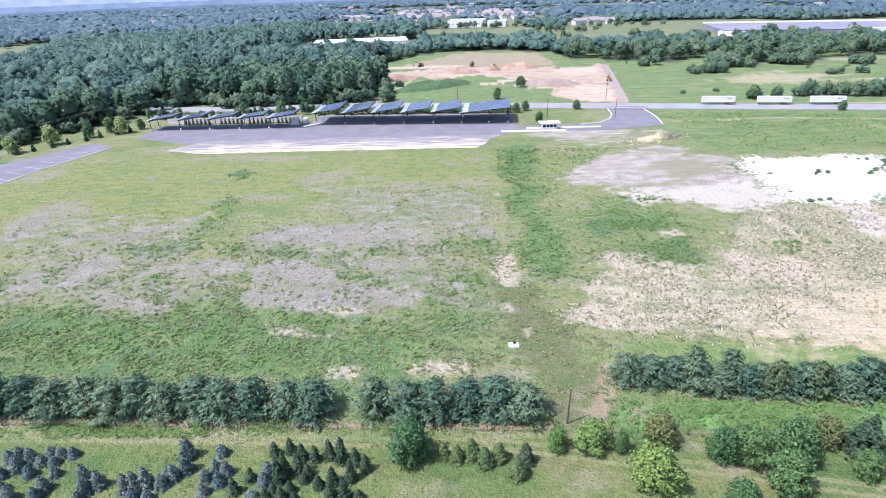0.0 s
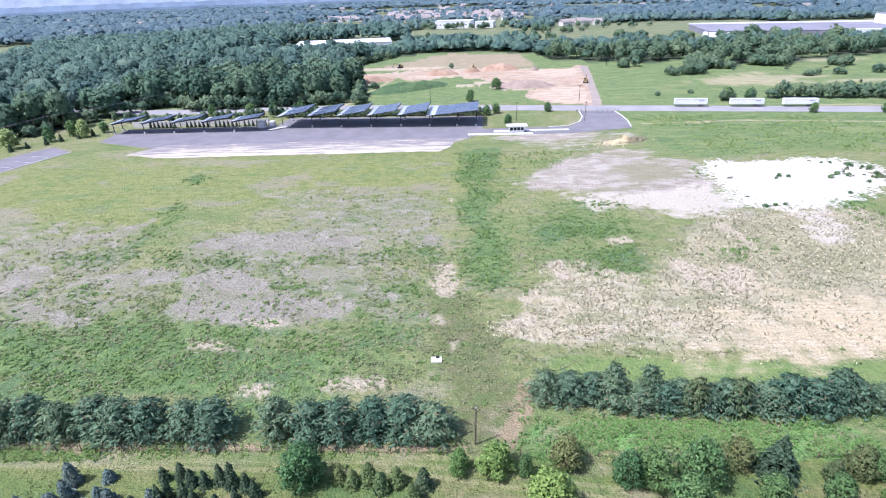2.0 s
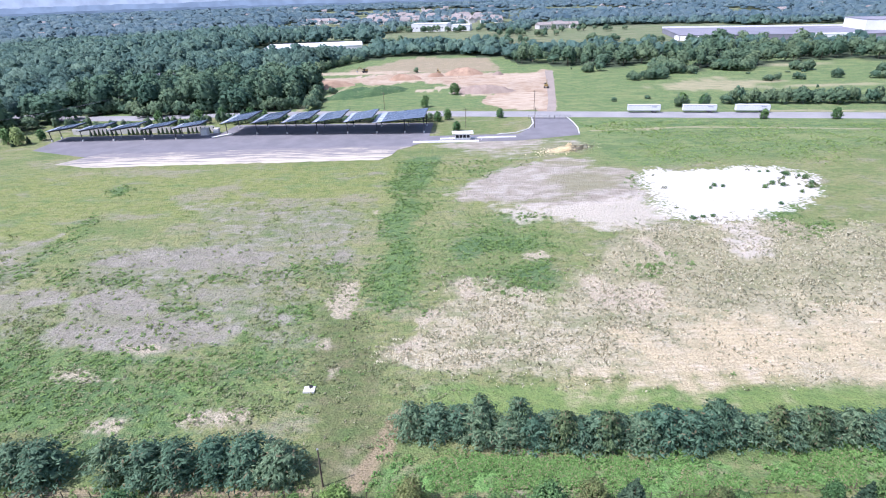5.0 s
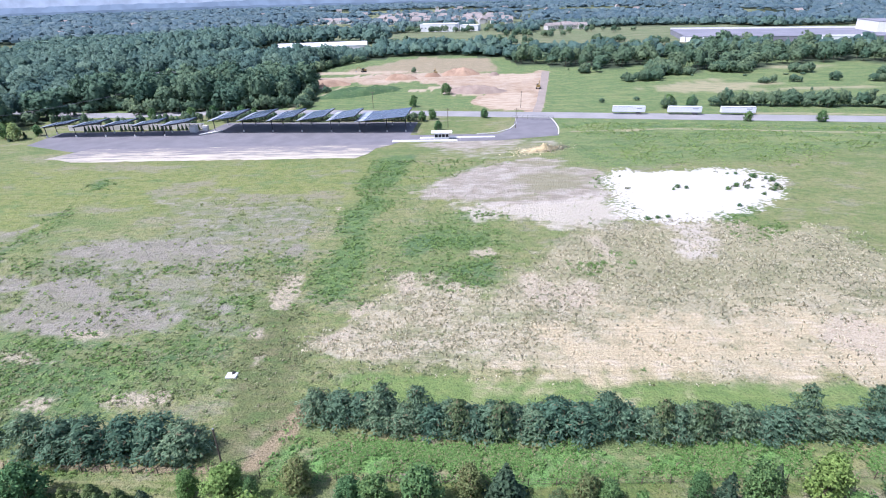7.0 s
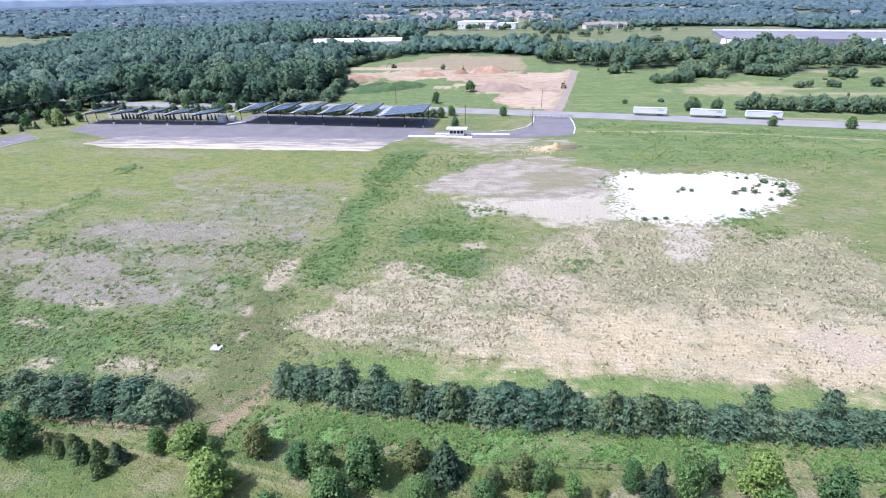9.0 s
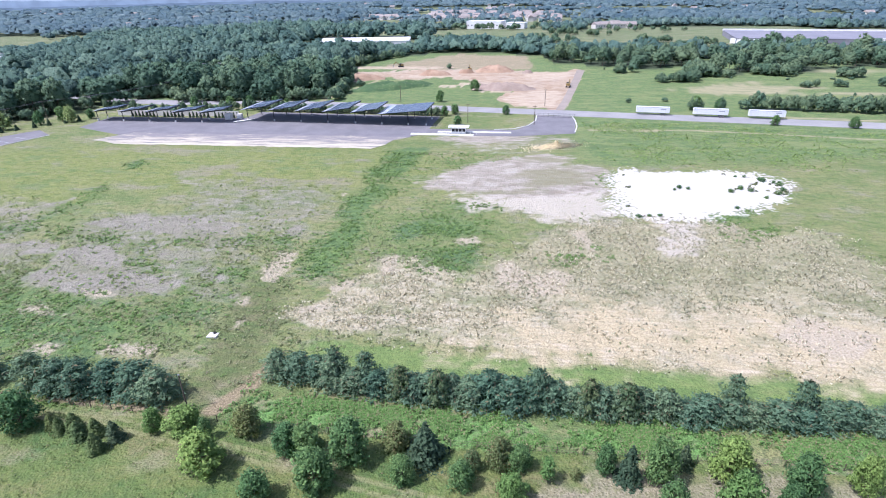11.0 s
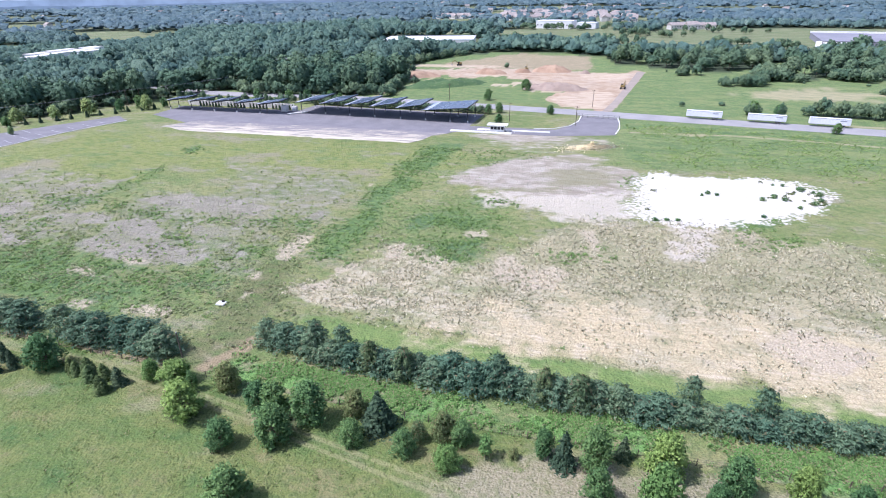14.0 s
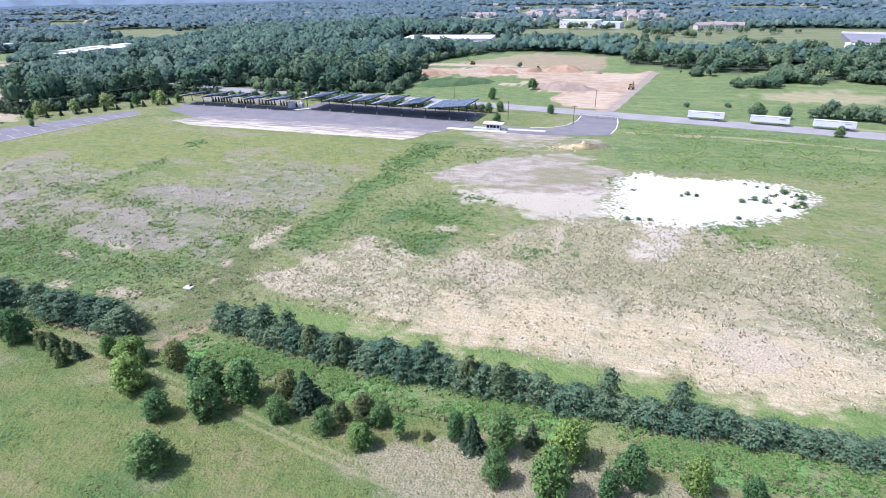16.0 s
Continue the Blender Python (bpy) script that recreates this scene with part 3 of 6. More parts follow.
meadow = shades(drift, (0.13, 0.18, 0.062), (0.18, 0.21, 0.078), (0.235, 0.235, 0.102), (0.275, 0.25, 0.15))
meadow = g.mix(g.ramp(hue, 0.48, 0.62, 0, 0.6), meadow, lin(0.15, 0.21, 0.07))
meadow = g.mix(g.ramp(drift2, 0.53, 0.64, 0, 0.6), meadow, lin(0.265, 0.24, 0.185))
meadow = grain(meadow, (0.13, 0.17, 0.075), 0.5)
pale = grain(shades(hue, (0.165, 0.205, 0.058), (0.225, 0.245, 0.074), (0.255, 0.245, 0.102)), (0.13, 0.165, 0.065), 0.4)
pale = g.mix(g.ramp(drift2, 0.5, 0.6, 0, 0.85), pale, lin(0.128, 0.19, 0.06))
pale = g.mix(g.ramp(drift, 0.53, 0.62, 0, 0.8), pale, lin(0.26, 0.228, 0.17))
c = g.mix(g.math("MULTIPLY", edge("pale", 0.1, 0.9), 0.8), meadow, pale)
clumps = g.noise(0.5, 5, 0.68, stretch)
c = g.mix(g.ramp(clumps, 0.54, 0.6, 0, 0.55), c, lin(0.1, 0.15, 0.045))
c = g.mix(g.ramp(clumps, 0.45, 0.39, 0, 0.5), c, lin(0.25, 0.245, 0.12))
band = g.add("ShaderNodeMapping", {"Vector": g.pos(), "Scale": (0.38, 1.0, 1.0)}).outputs[0]
rows, rows2 = g.noise(0.3, 5, 0.62, band), g.noise(0.08, 4, 0.6, band)
verge = grain(shades(hue, (0.125, 0.195, 0.068), (0.17, 0.23, 0.085), (0.215, 0.245, 0.1)), (0.1, 0.155, 0.066), 0.55)
verge = g.mix(g.ramp(rows, 0.54, 0.66, 0, 0.6), verge, lin(0.2, 0.215, 0.1))
verge = g.mix(g.ramp(rows, 0.46, 0.38, 0, 0.5), verge, lin(0.085, 0.145, 0.06))
verge = g.mix(g.ramp(rows2, 0.53, 0.63, 0, 0.6), verge, lin(0.225, 0.25, 0.105))
verge = g.mix(g.ramp(drift2, 0.46, 0.36, 0, 0.5), verge, lin(0.085, 0.14, 0.055))
verge = g.mix(g.ramp(clumps, 0.54, 0.6, 0, 0.4), verge, lin(0.08, 0.135, 0.058))
c = g.mix(g.attr("green"), c, verge)
lawn = grain(shades(drift2, (0.078, 0.14, 0.042), (0.12, 0.168, 0.048), (0.16, 0.185, 0.06), (0.2, 0.19, 0.086)), (0.095, 0.14, 0.05), 0.42)
rut = g.math("ABSOLUTE", g.math("SUBTRACT", g.math("ABSOLUTE", g.attr("track")), 0.85))
tussock = g.noise(1.9, 3, 0.6)
# soft tussock shading put into the lawn colour: dips darker, tops lighter
lawn = g.mix(g.ramp(tussock, 0.54, 0.64, 0, 0.28), lawn, lin(0.085, 0.13, 0.044))
lawn = g.mix(g.ramp(tussock, 0.44, 0.36, 0, 0.4), lawn, lin(0.2, 0.22, 0.1))
lawn = g.mix(g.math("MULTIPLY", g.ramp(rut, 0.2, 0.6, 0.6, 0.0), g.ramp(tuft, 0.3, 0.5)), lawn, lin(0.26, 0.255, 0.125))
c = g.mix(edge("lawn"), c, lawn)
lush = grain(shades(hue, (0.076, 0.142, 0.05), (0.106, 0.18, 0.06), (0.155, 0.23, 0.075)), (0.068, 0.12, 0.052), 0.45)
lush = g.mix(g.ramp(clumps, 0.46, 0.4, 0, 0.45), lush, lin(0.155, 0.22, 0.07))
lush = g.mix(g.ramp(drift2, 0.52, 0.6, 0, 0.7), lush, lin(0.075, 0.142, 0.058))
lush = g.mix(g.ramp(rows2, 0.55, 0.64, 0, 0.6), lush, lin(0.2, 0.2, 0.095))
c = g.mix(g.math("MULTIPLY", edge("lush", 0.1, 0.95, 1.3), 0.9), c, lush)
bright = grain(shades(hue, (0.235, 0.225, 0.125), (0.155, 0.235, 0.085), (0.145, 0.285, 0.08), (0.185, 0.32, 0.095)), (0.08, 0.15, 0.05), 0.55)
c = g.mix(edge("bright", 0.2, 0.8, 1.2), c, bright)
strip = grain(shades(hue, (0.125, 0.205, 0.06), (0.16, 0.235, 0.07), (0.195, 0.245, 0.085)), (0.11, 0.175, 0.06), 0.35)
c = g.mix(g.math("MULTIPLY", edge("mown", 0.2, 0.8, 0.8), 0.85), c, strip)
worn = grain(shades(hue, (0.105, 0.15, 0.054), (0.138, 0.155, 0.064), (0.175, 0.16, 0.088)), (0.095, 0.11, 0.05), 0.5)
c = g.mix(g.math("MULTIPLY", edge("worn", 0.15, 0.95, 1.6, hue), 0.85), c, worn)
c = g.mix(g.math("MULTIPLY", edge("path", 0.15, 0.9, 1.5, hue), 0.8), c, shades(fine, (0.36, 0.275, 0.185), (0.3, 0.23, 0.15), (0.21, 0.175, 0.1)))
pebbles = g.noise(5.0, 3, 0.75)
gravel = shades(hue, (0.212, 0.19, 0.158), (0.255, 0.23, 0.192), (0.305, 0.277, 0.235))
gravel = g.mix(g.ramp(pebbles, 0.52, 0.62, 0, 0.7), gravel, lin(0.385, 0.352, 0.3))
gravel = g.mix(g.ramp(drift2, 0.5, 0.6, 0, 0.6), gravel, lin(0.2, 0.205, 0.12))
gravel = g.mix(g.ramp(tuft, 0.52, 0.62, 0, 0.5), gravel, lin(0.21, 0.22, 0.13))
# dark clods together with their small shadows, painted into the gravel colour
gravel = g.mix(g.ramp(tussock, 0.54, 0.62, 0, 0.5), gravel, lin(0.14, 0.13, 0.1))
gravel = g.mix(g.ramp(speck, 0.55, 0.65, 0, 0.6), gravel, lin(0.15, 0.145, 0.11))
c = g.mix(g.math("MULTIPLY", edge("gravel", 0.2, 1.0, 1.7, hue), 0.92), c, gravel)
grit = shades(hue, (0.275, 0.235, 0.19), (0.34, 0.298, 0.25), (0.41, 0.365, 0.315))
grit = g.mix(g.ramp(speck, 0.54, 0.66, 0, 0.6), grit, lin(0.2, 0.185, 0.155))
grit = g.mix(g.ramp(rows, 0.5, 0.62, 0, 0.7), grit, lin(0.45, 0.405, 0.355))
grit = g.mix(g.ramp(rows2, 0.5, 0.6, 0, 0.75), grit, lin(0.215, 0.205, 0.12))
c = g.mix(g.math("MULTIPLY", edge("grit", 0.15, 1.0, 1.9, hue), 0.92), c, grit)
stub = shades(fine, (0.49, 0.43, 0.315), (0.405, 0.355, 0.245), (0.275, 0.245, 0.15))
stub = g.mix(g.ramp(hue, 0.52, 0.64, 0, 0.8), stub, shades(fine, (0.52, 0.465, 0.37), (0.44, 0.385, 0.29), (0.31, 0.27, 0.185)))
stub = g.mix(g.ramp(drift2, 0.48, 0.62, 0, 0.8), stub, lin(0.19, 0.21, 0.1))
stub = g.mix(g.ramp(clumps, 0.53, 0.6, 0, 0.55), stub, lin(0.17, 0.165, 0.09))
stub = g.mix(g.ramp(clumps, 0.46, 0.4, 0, 0.5), stub, lin(0.5, 0.45, 0.35))
stub = g.mix(g.math("MULTIPLY", g.attr("olive"), g.ramp(hue, 0.4, 0.62, 0.42, 0.8)), stub, shades(tuft, (0.33, 0.295, 0.19), (0.265, 0.25, 0.145), (0.2, 0.205, 0.105)))
c = g.mix(g.math("MULTIPLY", edge("stubble", 0.1, 1.0, 1.6, hue), 0.9), c, stub)
wave = g.add("ShaderNodeTexWave", {"Scale": 0.27, "Distortion": 4.0, "Detail": 4.0, "Detail Scale": 1.5, "Vector": g.pos()}, bands_direction="Y")
straw = shades(fine, (0.53, 0.45, 0.295), (0.46, 0.385, 0.25), (0.345, 0.285, 0.175))
straw = g.mix(g.ramp(hue, 0.5, 0.7, 0, 0.6), straw, lin(0.56, 0.48, 0.37))
straw = g.mix(g.ramp(g.math("MULTIPLY", wave.outputs["Fac"], hue), 0.3, 0.52, 0, 0.4), straw, lin(0.31, 0.275, 0.165))
straw = g.mix(g.ramp(drift2, 0.57, 0.68, 0, 0.7), straw, lin(0.27, 0.255, 0.15))
c = g.mix(edge("straw", 0.15, 0.95, 1.5, hue), c, straw)
c = g.mix(g.math("MULTIPLY", edge("sand", 0.25, 1.1, 2.2), 0.85), c, shades(fine, (0.5, 0.43, 0.335), (0.425, 0.36, 0.27), (0.31, 0.27, 0.185)))
c = g.mix(g.math("MULTIPLY", edge("bare", 0.1, 1.0, 1.7, hue), 0.85), c, g.mix(g.ramp(tuft, 0.5, 0.62, 0, 0.55), shades(fine, (0.35, 0.305, 0.22), (0.285, 0.25, 0.17), (0.19, 0.18, 0.11)), lin(0.17, 0.18, 0.085)))
stone = shades(fine, (0.69, 0.655, 0.605), (0.61, 0.575, 0.525), (0.46, 0.425, 0.375))
stone = g.mix(g.ramp(hue, 0.5, 0.66, 0, 0.6), stone, lin(0.71, 0.69, 0.655))
stone = g.mix(g.ramp(speck, 0.58, 0.68, 0, 0.4), stone, lin(0.42, 0.39, 0.34))
c = g.mix(g.math("MULTIPLY", edge("pebble", 0.15, 0.95, 2.2, hue), g.ramp(pebbles, 0.36, 0.54, 0.55, 1.0)), c, lin(0.475, 0.425, 0.355))
c = g.mix(g.math("MULTIPLY", edge("dry", 0.15, 0.95, 1.5, rows), 0.85), c, shades(rows, (0.4, 0.35, 0.22), (0.34, 0.305, 0.19), (0.25, 0.245, 0.135)))
c = g.mix(edge("stone", 0.3, 0.8, 2.4, tuft), c, stone)
dirt = shades(drift2, (0.32, 0.23, 0.155), (0.38, 0.285, 0.2), (0.43, 0.34, 0.25), (0.35, 0.255, 0.175))
dirt = g.mix(g.ramp(g.noise(0.03, 3), 0.5, 0.62, 0, 0.6), dirt, lin(0.45, 0.375, 0.295))
dirt = g.mix(g.ramp(rows, 0.52, 0.64, 0, 0.6), dirt, lin(0.26, 0.19, 0.135))
c = g.mix(edge("dirt", 0.3, 0.7, 1.2, mid), c, dirt)
c = g.mix(g.math("MULTIPLY", edge("fallow", 0.2, 0.9, 1.2, mid), 0.85), c, shades(rows, (0.345, 0.27, 0.19), (0.29, 0.235, 0.155), (0.39, 0.31, 0.225)))
yonder = grain(shades(drift, (0.13, 0.175, 0.08), (0.175, 0.2, 0.1), (0.225, 0.22, 0.13)), (0.11, 0.14, 0.075), 0.4)
c = g.mix(g.math("MULTIPLY", edge("cream", 0.25, 0.8, 1.4, mid), 0.85), c, shades(rows, (0.52, 0.43, 0.33), (0.46, 0.37, 0.275), (0.38, 0.295, 0.21)))
c = g.mix(g.attr("beyond"), c, yonder)
# crown shade painted into the ground colour wherever the mask is wooded
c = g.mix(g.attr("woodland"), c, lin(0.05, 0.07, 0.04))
g.bump(g.math("ADD", g.math("ADD", g.math("MULTIPLY", fine, 0.5), tuft), g.math("MULTIPLY", tussock, -0.5)), 0.9, 0.6)
M_GROUND = g.done(c, 0.95)

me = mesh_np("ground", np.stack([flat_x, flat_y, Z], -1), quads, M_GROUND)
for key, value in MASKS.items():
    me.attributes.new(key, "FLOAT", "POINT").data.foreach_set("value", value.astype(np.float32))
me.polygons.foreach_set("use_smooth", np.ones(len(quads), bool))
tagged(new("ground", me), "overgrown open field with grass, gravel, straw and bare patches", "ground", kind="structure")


def ground_z(x, y):
    i = np.clip(np.searchsorted(GX, x), 1, nx - 1)
    j = np.clip(np.searchsorted(GY, y), 1, ny - 1)
    fx, fy = (x - GX[i - 1]) / (GX[i] - GX[i - 1]), (y - GY[j - 1]) / (GY[j] - GY[j - 1])
    zz = Z.reshape(ny, nx)
    return (zz[j - 1, i - 1] * (1 - fx) + zz[j - 1, i] * fx) * (1 - fy) + (zz[j, i - 1] * (1 - fx) + zz[j, i] * fx) * fy


# ---- paved surfaces ----


def paved(name, bm, mat, label, category):
    ob = part(name, bm, mat, None)
    return tagged(ob, label, category, kind="structure")


ROAD_LINE = [(420, 238), (300, 256.5), (222, 269.5), (157, 279), (94, 288.5), (31, 298), (-30, 307), (-70, 311), (-110, 309), (-140, 308), (-170, 311), (-215, 322), (-300, 350)]
ROAD_WIDTH = [14, 14, 14, 14, 14, 13, 11, 10, 11, 14, 12, 8, 8]
paved("road", strip_bm(ROAD_LINE, ROAD_WIDTH, -0.2, 0.06), M_ROAD, "pale worn asphalt road past the yard", "road")
paved("yard_pavement", slab_bm([(-152, 243), (-112, 226), (8, 225), (22, 238), (66, 238), (93, 245), (96, 276), (94, 281), (77, 283), (74, 262), (66, 250), (25, 250), (27, 277), (-60, 283), (-74, 284), (-76, 267.5), (-152, 267.5)], -0.2, 0.065),
      M_ASPHALT, "grey asphalt yard in front of the solar canopies", "pavement")
paved("parking_lot", slab_bm([(-155, 227), (-168, 236), (-196, 190), (-225, 120), (-182, 110), (-176, 150), (-169, 177), (-166, 195), (-160, 214)], -0.2, 0.06), M_ASPHALT, "grey asphalt car park with white stall lines", "parking lot")
n = Nodes("broken_concrete")
streak = n.add("ShaderNodeMapping", {"Vector": n.pos(), "Scale": (0.1, 1.0, 1.0)}).outputs[0]
nb, nf = n.noise(0.55, 6, 0.7, streak), n.noise(1.6, 5)
far_back = n.add("ShaderNodeSeparateXYZ", {0: n.pos()}).outputs[1]
worn_off = n.math("ADD", nb, n.ramp(far_back, 216.0, 234.0, -0.08, 0.1, False))
cc = n.mix(n.ramp(worn_off, 0.475, 0.54), lin(0.42, 0.375, 0.305), lin(0.215, 0.2, 0.205))
cc = n.mix(n.ramp(worn_off, 0.36, 0.45, 1, 0), cc, lin(0.54, 0.49, 0.405))
n.bump(nf, 0.3, 0.05)
M_BROKEN = n.done(n.mix(n.ramp(nf, 0.54, 0.68, 0, 0.5), cc, lin(0.3, 0.28, 0.24)), 0.9)
r = np.random.default_rng(5)
rim = [(x, 213.2 + 1.6 * float(fbm(np.array([x]), np.array([0.0]), 12, 44)[0]) + r.uniform(-0.5, 0.5)) for x in np.arange(-112, 8, 2.5)]
back = [(x, 231 + 6 * float(fbm(np.array([x]), np.array([50.0]), 14, 45)[0]) + r.uniform(-0.6, 0.6)) for x in np.arange(4, -118, -2.5)]
paved("concrete_apron", slab_bm([(-127, 219.5), (-120, 218)] + rim + [(10, 220), (12, 228), (19, 234)] + back + [(-124, 224)], -0.2, 0.08), M_BROKEN, "broken whitish concrete strip along the yard edge", "pavement")
paved("dirt_road", strip_bm([(90, 297), (96, 325), (104, 370), (111, 410), (118, 452)], [4.6, 4.6, 5, 5.5, 6], -0.1, 0.05), surface("dirt_road_earth", (0.27, 0.23, 0.195), (0.34, 0.29, 0.25), 1.0, 0.95, bump=0.3), "pale dirt track beside the earthworks", "road")
M_FADED = surface("faded_road_paint", (0.42, 0.42, 0.43), (0.54, 0.54, 0.54), 3, 0.85, bump=0.05)
for k in range(14):
    y = 128 + 7.0 * k
    side = float(np.interp(y, [110, 150, 177, 195, 214, 227], [-182, -176, -169, -166, -160, -155])) - 1.0
    paved("stall_line", strip_bm([(side - 14, y + 4), (side - 23, y + 7)], 0.2, 0.05, 0.075), M_FADED, "white painted parking stall line", "line") if 2 < k < 10 else None
    paved("stall_line", strip_bm([(side - 0.4, y), (side - 9.4, y + 3)], 0.2, 0.05, 0.075), M_FADED, "white painted parking stall line", "line")
paved("kerb", strip_bm([(-154.7, 227), (-159.7, 214), (-165.7, 195), (-168.7, 177), (-175.7, 150), (-181.7, 110)], 0.35, -0.1, 0.2), M_CONCRETE, "pale concrete kerb along the car park", "kerb")
paved("kerb", strip_bm([(95, 280), (95.5, 270), (95, 258), (93, 247)], 0.5, -0.1, 0.22), M_CONCRETE, "pale concrete kerb at the yard entrance", "kerb")
paved("kerb", strip_bm([(77, 282), (76, 270), (72, 259), (65, 252), (56, 250)], 0.5, -0.1, 0.22), M_CONCRETE, "pale concrete kerb at the yard entrance", "kerb")
paved("traffic_island", slab_bm([(18, 238), (47, 237.2), (47, 240.3), (18, 241)], -0.1, 0.25), M_CONCRETE, "white concrete island beside the gate booth", "kerb")
paved("traffic_island", slab_bm([(30, 242.5), (64, 243.5), (64, 245.5), (30, 245.5)], -0.1, 0.25), M_CONCRETE, "white concrete island beside the gate booth", "kerb")

# ---- plants ----


def leaves(P, N, size, jitter, r, aspect=0.6, along=None, three=False):
    """One kite-shaped blade a point, lying across the normal N."""
    n = len(P)
    N = N + r.normal(0, jitter, (n, 3))
    N /= np.linalg.norm(N, axis=1, keepdims=True) + 1e-9
    A = np.cross(N, r.normal(0, 1, (n, 3))) if along is None else along + r.normal(0, 0.35, (n, 3))
    A = A - N * np.sum(A * N, axis=1, keepdims=True)
    A /= np.linalg.norm(A, axis=1, keepdims=True) + 1e-9
    B = np.cross(N, A)
    s = (size * r.uniform(0.65, 1.35, n))[:, None]
    if three:
        V = np.stack([P - A * s, P + A * s * 0.7 - B * s * aspect, P + A * s * 0.7 + B * s * aspect], 1)
        return V.reshape(-1, 3), np.arange(3 * n).reshape(n, 3)
    V = np.stack([P - A * s, P - B * s * aspect + A * s * 0.1, P + A * s, P + B * s * aspect - A * s * 0.1], 1)
    return V.reshape(-1, 3), np.arange(4 * n).reshape(n, 4)


def soft(D, r, jitter=0.35, corners=4):
    """Shading normals of leaf clumps: outward, a little scattered, one for each corner of a leaf."""
    D = D / (np.linalg.norm(D, axis=1, keepdims=True) + 1e-9) + r.normal(0, jitter, D.shape)
    D /= np.linalg.norm(D, axis=1, keepdims=True) + 1e-9
    return np.repeat(D, corners, axis=0)


def join(parts):
    V, F, k = [], [], 0
    for v, f in parts:
        V.append(v)
        F.append(f + k)
        k += len(v)
    return np.concatenate(V), np.concatenate(F)


def trunk_mesh(h, r0, limbs, mat=None):
    bm = tube_bm((0, 0, -0.3), (0.02 * h, 0.01 * h, h * 0.45), r0, r0 * 0.7, 7)
    tube_bm((0.02 * h, 0.01 * h, h * 0.43), (0, 0, h * 0.86), r0 * 0.7, r0 * 0.2, 6, bm)
    for p, q in limbs:
        tube_bm(p, q, r0 * 0.38, r0 * 0.12, 4, bm)
    me = bpy.data.meshes.new("trunk")
    bm.to_mesh(me)
    bm.free()
    me.materials.append(mat or M_BARK)
    return me


def broadleaf(h, w, count, size, seed, low=0.16, blobs=16, three=True, cone=0.0):
    """Crown of leaf sprays round limbs, uneven in outline, and the limbs that carry it."""
    r = np.random.default_rng(seed)
    P, N, S, limbs = [], [], [], []
    for k in range(blobs):
        u = (k + r.uniform(0, 1)) / blobs
        a = k * 2.4 + r.uniform(-0.5, 0.5)
        wide = float(np.interp(u, [0, 0.15, 0.4, 0.75, 1], [0.6, 0.9, 1.0, 0.85, 0.3])) * (1 - cone) + cone * float(np.interp(u, [0, 0.15, 0.4, 0.75, 1], [0.7, 1.0, 0.95, 0.5, 0.05]))
        rad = wide * math.sqrt(r.uniform(0.15, 1)) * r.uniform(0.7, 0.9)
        cz = h * (low + (0.93 - low) * u)
        cen = np.array([math.cos(a) * rad * w / 2, math.sin(a) * rad * w / 2, cz])
        br = w * r.uniform(0.75, 1.25) * 0.78 / math.sqrt(blobs)
        n = count // blobs
        d = r.normal(0, 1, (n, 3))
        d /= np.linalg.norm(d, axis=1, keepdims=True)
        rr = br * np.where(r.uniform(0, 1, n) < 0.2, r.uniform(1.0, 1.6, n), r.uniform(0.35, 1.05, n) ** 0.6)
        out = np.array([math.cos(a) * rad, math.sin(a) * rad, 0.9 * u - 0.25])
        P.append(cen + d * rr[:, None] * np.array([1.05, 1.05, 0.85]))
        N.append(d + np.array([0, 0, 0.6]))
        S.append(d * 0.5 + out * 0.7 + np.array([0, 0, 0.35]))
        limbs.append(((0, 0, cz * r.uniform(0.4, 0.65)), tuple(cen)))
    V, F = leaves(np.concatenate(P), np.concatenate(N), size, 0.6, r, 0.7, None, three)
    V[:, 2] = np.maximum(V[:, 2], 0.12)
    return V, F, soft(np.concatenate(S), r, 0.45, 3 if three else 4), limbs[::max(1, blobs // 16)]


